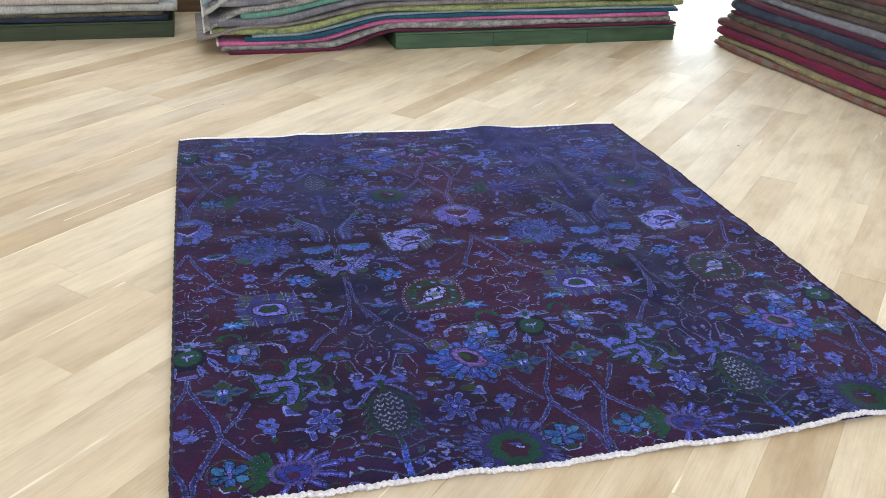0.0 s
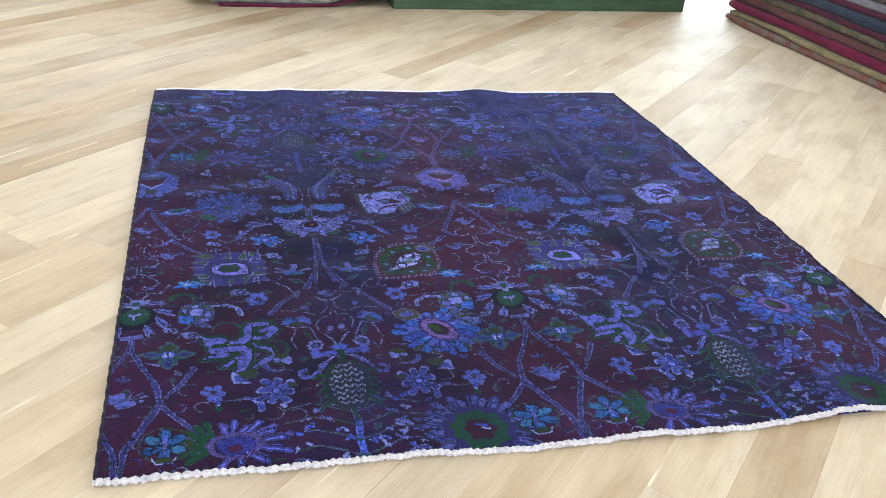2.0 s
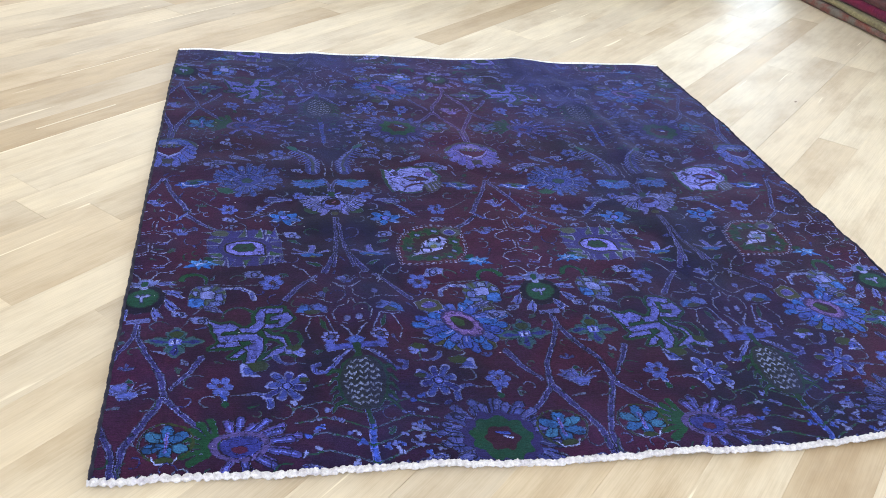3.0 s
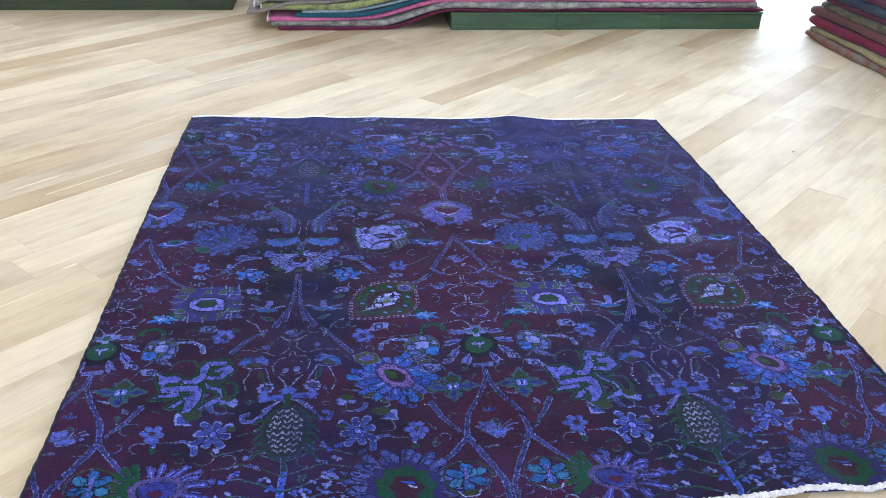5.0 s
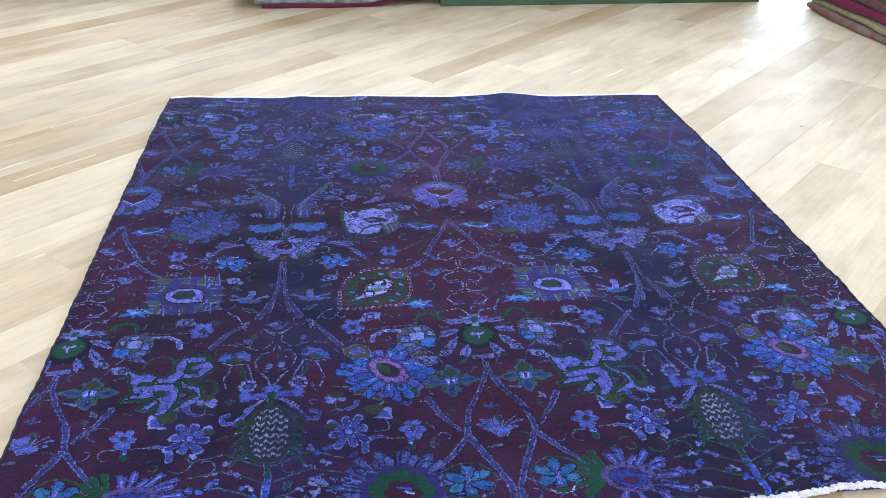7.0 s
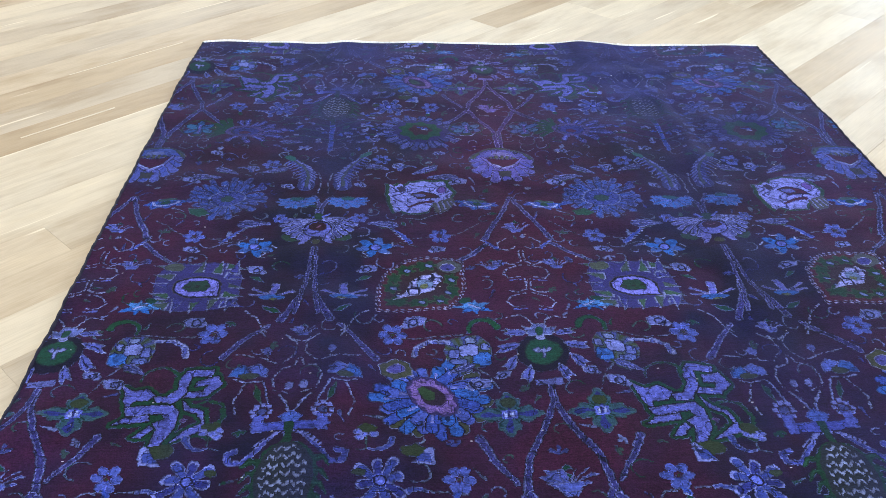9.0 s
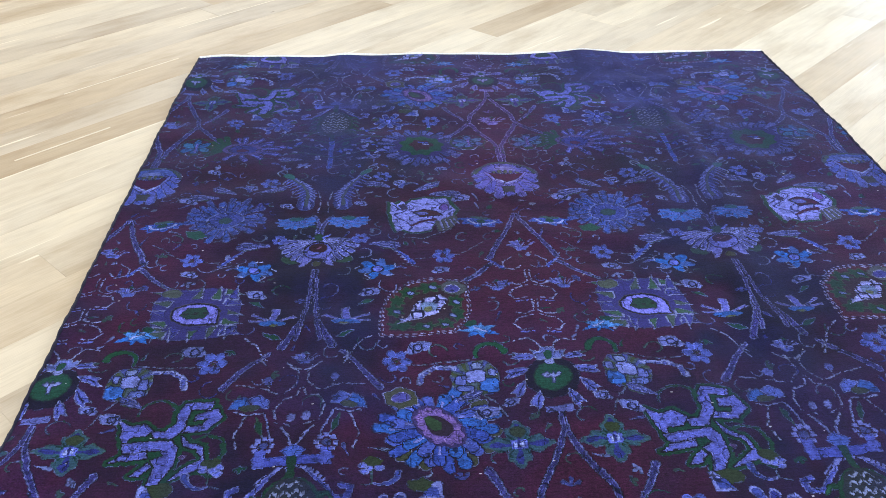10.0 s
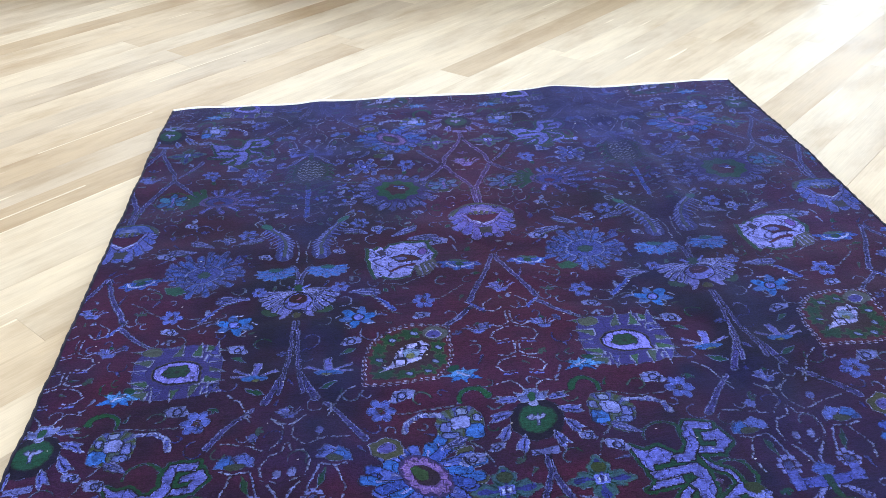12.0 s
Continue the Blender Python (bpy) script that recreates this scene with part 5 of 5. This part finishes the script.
def build_rug():
    rug = holder("overdyed_carpet", pose(0, 0, 0), "overdyed blue and purple vintage wool carpet lying flat on oak floor", "carpet")
    U, V = np.meshgrid(np.linspace(0, RW, NU), np.linspace(0, RL, NV))
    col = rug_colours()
    # one more ring of points folds the edge down to the floor
    U2, V2 = np.pad(U, 1, mode="edge"), np.pad(V, 1, mode="edge")
    X, Y, Z = rug_shape(U2, V2)
    low = np.zeros_like(Z, bool)
    low[0], low[-1], low[:, 0], low[:, -1] = True, True, True, True
    Z = np.where(low, 0.001, Z)
    me = grid_mesh("wool_field", np.stack([X, Y, Z], -1), rug_material())
    # each small face is one knot of one colour
    a = me.attributes.new("knot_colour", "FLOAT_COLOR", "FACE")
    ny, nx = U2.shape
    c4 = np.ones((ny - 1, nx - 1, 4), np.float32)
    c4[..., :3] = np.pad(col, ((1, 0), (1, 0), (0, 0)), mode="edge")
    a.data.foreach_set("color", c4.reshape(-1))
    ob = new("wool_field", me)
    ob.parent = rug
    # the near end: a knotted pale cord; the far end: a thin pale woven edge; dark overcast sides
    rs = np.random.RandomState(8)
    u = np.linspace(-0.004, RW + 0.004, 1300)
    x, y, z = rug_shape(u, np.full_like(u, RL))
    bead = np.clip(1.15 - u / 0.9, 0.5, 1.0)
    rope = []
    for k in range(15):
        a = 2 * math.pi * (k % 14) / 14
        knot = np.abs(np.sin(math.pi * u / 0.021 + 1.4 * np.sin(u * 9) + 0.9 * np.sin(u * 23)))
        r = 0.0060 + 0.0042 * bead * (knot - 0.5) + 0.0007 * np.sin(u * 430 + 2 * a) + 0.0010 * np.sin(u * 97 + a) + 0.0007 * np.sin(u * 41 + 3 * a) + 0.0011 * rs.uniform(-1, 1, u.shape)
        if k == 14:
            rope.append(rope[0].copy())
            break
        rope.append(np.stack([x + 0.001 * rs.uniform(-1, 1, u.shape), y - 0.004 + 1.25 * r * math.cos(a) + 0.0012 * np.sin(u * 61), np.maximum(z - 0.003, 0.0065) + r * math.sin(a)], -1))
    ob = new("knotted_end_cord", grid_mesh("knotted_end_cord", np.stack(rope), CORD))
    ob.parent = rug
    tagged(ob, "knotted off-white cotton end cord")
    u = np.linspace(0, RW, 300)
    rows = []
    for o, h in ((-0.004, 0.001), (0.003, 0.0042), (0.010, 0.0045), (0.018, 0.0005)):
        x, y, z = rug_shape(u, np.zeros_like(u))
        wid = (0.75 + 0.35 * np.sin(u * 7.0) * np.sin(u * 17.0) + 0.04 * np.sin(u * 97.0)) * np.where(np.abs(u - 1.6) < 0.16, 0.25, 1.0)
        rows.append(np.stack([x, y + o * np.maximum(wid, 0.1), np.maximum(z + h, 0.003)], -1))
    ob = new("woven_end_edge", grid_mesh("woven_end_edge", np.stack(rows), BACKLIT_WEAVE))
    ob.parent = rug
    tagged(ob, "thin off-white woven end edge")
    for side in (0.0, RW):
        v = np.linspace(0, RL, 420)
        x, y, z = rug_shape(np.full_like(v, side), v)
        ring = []
        for k in range(7):
            a = 2 * math.pi * k / 6
            r = 0.0056 + 0.0005 * np.sin(v * 500.0) + 0.0008 * np.sin(v * 130)
            ring.append(np.stack([x + r * math.cos(a), y, np.maximum(z - 0.003, 0.005) + r * math.sin(a)], -1))
        ob = new("overcast_side", grid_mesh("overcast_side", np.stack(ring), BINDING))
        ob.parent = rug
        tagged(ob, "dark overcast wool edge")
    return rug


# ---- low platforms and the folded carpets on them ----
def platform(m, length, depth, joints, name_label, stain):
    """A low box of stained boards: front boards butted over battens, side boards and a top."""
    ob = holder("low_platform", m, name_label, "platform")
    h = 0.118
    cuts = [0.0, *joints, length]
    for a, b in zip(cuts, cuts[1:]):
        bm = box_bm(a + 0.002, b - 0.002, 0, 0.025, 0.0, h - 0.016, 0.002)
        part("front_board", bm, stain, ob)
        for fx in (0.16, 0.55, 0.86):
            cyl = bmesh.new()
            bmesh.ops.create_cone(cyl, cap_ends=True, segments=8, radius1=0.0045, radius2=0.0045, depth=0.006, matrix=pose(a + (b - a) * fx, 0.001, 0.03 + 0.045 * ((fx * 7) % 1.0), 90, 0, 0))
            part("screw", cyl, STEEL, ob, "dark screw head")
    for j in joints:
        part("batten", box_bm(j - 0.004, j + 0.032, -0.006, 0.0, 0.0, h - 0.018, 0.001), stain, ob)
    part("side_board", box_bm(0.0, 0.025, 0.027, depth, 0, h - 0.016, 0.002), stain, ob)
    part("side_board", box_bm(length - 0.025, length, 0.027, depth, 0, h - 0.016, 0.002), stain, ob)
    part("top_board", box_bm(-0.004, length + 0.004, -0.004, depth, h - 0.014, h, 0.003), stain, ob)
    return ob


def folded(m, length, depth, z_of, thick, mat, label, seed, x0=0.0, group="", fringe=False):
    """A folded carpet: its front fold is round, its body follows what lies below."""
    rng = random.Random(seed)
    nx = max(24, int(length / 0.05))
    prof = []
    r = thick / 2
    for i in range(9):
        a = -math.pi / 2 + math.pi * i / 8
        prof.append((r - r * math.cos(a), r + r * math.sin(a)))
    prof = [(depth, 0.0), (depth * 0.5, 0.0)] + prof + [(depth * 0.5, thick), (depth, thick)]
    p1, p2, p3 = rng.uniform(0, 6), rng.uniform(0, 6), rng.uniform(0, 6)
    rows = []
    for i in range(nx + 1):
        x = x0 + length * i / nx
        end = min(1.0, min(i, nx - i) / 1.5 + 0.85)
        wob = 0.010 * math.sin(x * 2.1 + p1) + 0.006 * math.sin(x * 6.3 + p2) + 0.003 * math.sin(x * 17 + p3)
        zb = z_of(x) + 0.003 * math.sin(x * 5.0 + p2)
        rows.append([(x, y + wob, zb + (z - r) * end * (1 + 0.10 * math.sin(x * 3.7 + p3)) + r) for y, z in prof])
    k = len(prof)
    verts = [v for row in rows for v in row]
    faces = [(i * k + j, i * k + (j + 1) % k, (i + 1) * k + (j + 1) % k, (i + 1) * k + j) for i in range(nx) for j in range(k)]
    faces += [tuple(range(k - 1, -1, -1)), tuple(nx * k + j for j in range(k))]
    me = mesh_of("folded_carpet", verts, faces, mat, True)
    ob = new("folded_carpet", me)
    ob.matrix_basis = m
    if fringe:
        # the pale end of the weave shows along the outline of the fold
        ring = rows[0]
        P = np.array([[(x - 0.004 + 0.006 * math.cos(q), y, z + 0.006 * math.sin(q)) for x, y, z in ring] for q in (0, 1.57, 3.14, 4.71, 6.28)])
        e = new("fringe", grid_mesh("fringe", P, CORD))
        e.parent = ob
        tagged(e, "short off-white cotton fringe")
    return tagged(ob, label, "carpet", group)


def smooth01(x, a, b):
    t = min(1.0, max(0.0, (x - a) / (b - a)))
    return t * t * (3 - 2 * t)


C = dict(
    magenta=((0.115, 0.012, 0.045), (0.07, 0.010, 0.035)), grey=((0.34, 0.33, 0.32), (0.13, 0.13, 0.135)), pink=((0.50, 0.13, 0.30), (0.42, 0.11, 0.25)),
    teal=((0.014, 0.075, 0.125), (0.02, 0.10, 0.15)), paleblue=((0.21, 0.28, 0.34), (0.12, 0.17, 0.23)), lime=((0.28, 0.32, 0.14), (0.11, 0.12, 0.075)),
    slate=((0.15, 0.15, 0.185), (0.26, 0.255, 0.28)), charcoal=((0.06, 0.06, 0.075), (0.13, 0.125, 0.14)), jade=((0.11, 0.27, 0.225), (0.17, 0.18, 0.18)),
    taupe=((0.21, 0.19, 0.18), (0.11, 0.10, 0.105)), silver=((0.40, 0.41, 0.41), (0.24, 0.245, 0.25)), navy=((0.022, 0.032, 0.062), (0.04, 0.055, 0.085)),
    rust=((0.115, 0.045, 0.045), (0.07, 0.04, 0.045)), olive=((0.125, 0.105, 0.065), (0.04, 0.045, 0.035)), khaki=((0.25, 0.215, 0.115), (0.15, 0.12, 0.075)),
    wine=((0.075, 0.009, 0.032), (0.05, 0.010, 0.032)), crimson=((0.155, 0.010, 0.042), (0.10, 0.008, 0.045)), umber=((0.065, 0.045, 0.04), (0.11, 0.085, 0.075)),
    blush=((0.44, 0.40, 0.385), (0.34, 0.31, 0.30)), floral=((0.17, 0.145, 0.125), (0.20, 0.045, 0.035)), mottled=((0.25, 0.21, 0.195), (0.13, 0.085, 0.08)),
)
WOOL = {k: wool_material(k + "_wool", a, b, 16.0 if k in ("mottled", "olive", "lime", "grey", "jade") else 7.0, 0.75 if k in ("floral", "mottled", "olive", "grey") else 0.5) for k, (a, b) in C.items()}
WORDS = dict(magenta="dark magenta", grey="worn light grey", pink="bright pink", teal="deep teal blue", paleblue="pale blue", lime="lime green", slate="slate grey", charcoal="charcoal grey", jade="jade green", taupe="taupe brown", silver="silver grey", navy="dark navy blue", rust="rusty brown", olive="olive brown", khaki="khaki yellow", wine="wine red", crimson="crimson red", umber="dark umber", blush="pale pinkish grey", floral="red and grey floral", mottled="mottled grey and red")


SAG = {6: 0.07, 9: 0.15, 12: 0.17, 14: 0.20}   # carpets whose overhanging ends sink to the floor


def build_centre():
    ang = math.degrees(math.atan2(1.777 - 1.73, 3.677 - 1.456))
    m = pose(1.456, 1.73, 0, 0, 0, ang)
    platform(m, 2.222, 0.95, (0.739, 1.492), "low green-stained wooden platform holding a stack of folded carpets", GREEN)
    layers = [("magenta", 0.018, -1.22, 2.37), ("grey", 0.044, -1.27, 2.33), ("pink", 0.030, -1.29, 2.30), ("teal", 0.026, -1.10, 2.37), ("paleblue", 0.016, -1.05, 2.36),
              ("lime", 0.046, -1.33, 2.42), ("taupe", 0.024, -1.36, 2.36), ("slate", 0.052, -1.34, 2.40), ("jade", 0.040, -1.12, 2.38), ("grey", 0.044, -1.3, 2.4),
              ("slate", 0.045, -1.33, 2.39), ("charcoal", 0.045, -1.1, 2.36), ("silver", 0.05, -1.3, 2.4), ("slate", 0.045, -1.25, 2.38), ("paleblue", 0.04, -1.3, 2.4), ("charcoal", 0.05, -1.2, 2.36)]
    z = 0.0
    for i, (c, th, a, b) in enumerate(layers):
        lift = 0.118
        def z_of(x, z=z, i=i):
            return z + 0.002 + lift * smooth01(x, -0.45 - 0.07 * i, 0.02 - 0.01 * i) - 0.10 * z * (1 - smooth01(x, -1.0, 0.1)) - SAG.get(i, 0.0) * smooth01(-x, 1.02, 1.40)
        a, b = 0.955 * a, 0.938 * b
        if i in SAG:
            a -= 0.07
        folded(m @ pose(0, 0.012 + 0.006 * (i % 3), 0), b - a, 0.80, z_of, th, WOOL[c], "folded %s wool carpet in a stack" % WORDS[c], 100 + i, a, group="carpets stacked on the green platform", fringe=i in (2, 5, 9, 12))
        z += th + 0.001


def build_left():
    ang = 1.1
    m = pose(-2.585, 2.251, 0, 0, 0, ang)
    platform(m, 2.50, 0.75, (0.86, 1.662), "low green wooden platform, coloured dark as in shade, holding a stack of folded carpets", SHADED_GREEN)
    layers = [("navy", 0.034, 0.05, 2.47), ("olive", 0.022, 0.03, 2.44), ("silver", 0.060, 0.0, 2.54), ("blush", 0.055, 0.05, 2.42), ("silver", 0.05, 0.02, 2.46), ("grey", 0.05, 0.06, 2.44), ("charcoal", 0.05, 0.0, 2.40), ("mottled", 0.05, 0.0, 2.45), ("slate", 0.05, 0.0, 2.42)]
    z = 0.118
    for i, (c, th, a, b) in enumerate(layers):
        folded(m @ pose(0, 0.012 + 0.008 * (i % 2), 0), b - a, 0.62, lambda x, z=z: z + 0.002, th, WOOL[c], "folded %s wool carpet in a stack" % WORDS[c], 200 + i, a, group="carpets stacked on the olive platform")
        z += th + 0.001


def build_right():
    # this stack lies on the floor, its folds face the room
    m = pose(3.90, 1.586, 0, 0, 0, -87.4)
    layers = [("floral", 0.045, 0.0), ("khaki", 0.034, 0.03), ("crimson", 0.060, -0.02), ("rust", 0.058, -0.05), ("olive", 0.045, 0.03), ("wine", 0.03, 0.05), ("navy", 0.062, 0.02), ("wine", 0.035, -0.04), ("slate", 0.045, 0.25), ("umber", 0.04, 0.1),
              ("olive", 0.045, 0.15), ("umber", 0.05, 0.05), ("rust", 0.05, 0.1), ("charcoal", 0.05, 0.0), ("wine", 0.05, 0.1)]
    z = 0.0
    for i, (c, th, a) in enumerate(layers):
        folded(m @ pose(0, 0.02 + 0.012 * i, 0), 3.0 - a, 1.15, lambda x, z=z: z + 0.002, th, WOOL[c], "folded %s wool carpet in a floor stack" % WORDS[c], 300 + i, a, group="carpets stacked on the floor")
        z += th + 0.001


build_rug()
build_centre()
build_left()
build_right()
build_floor()
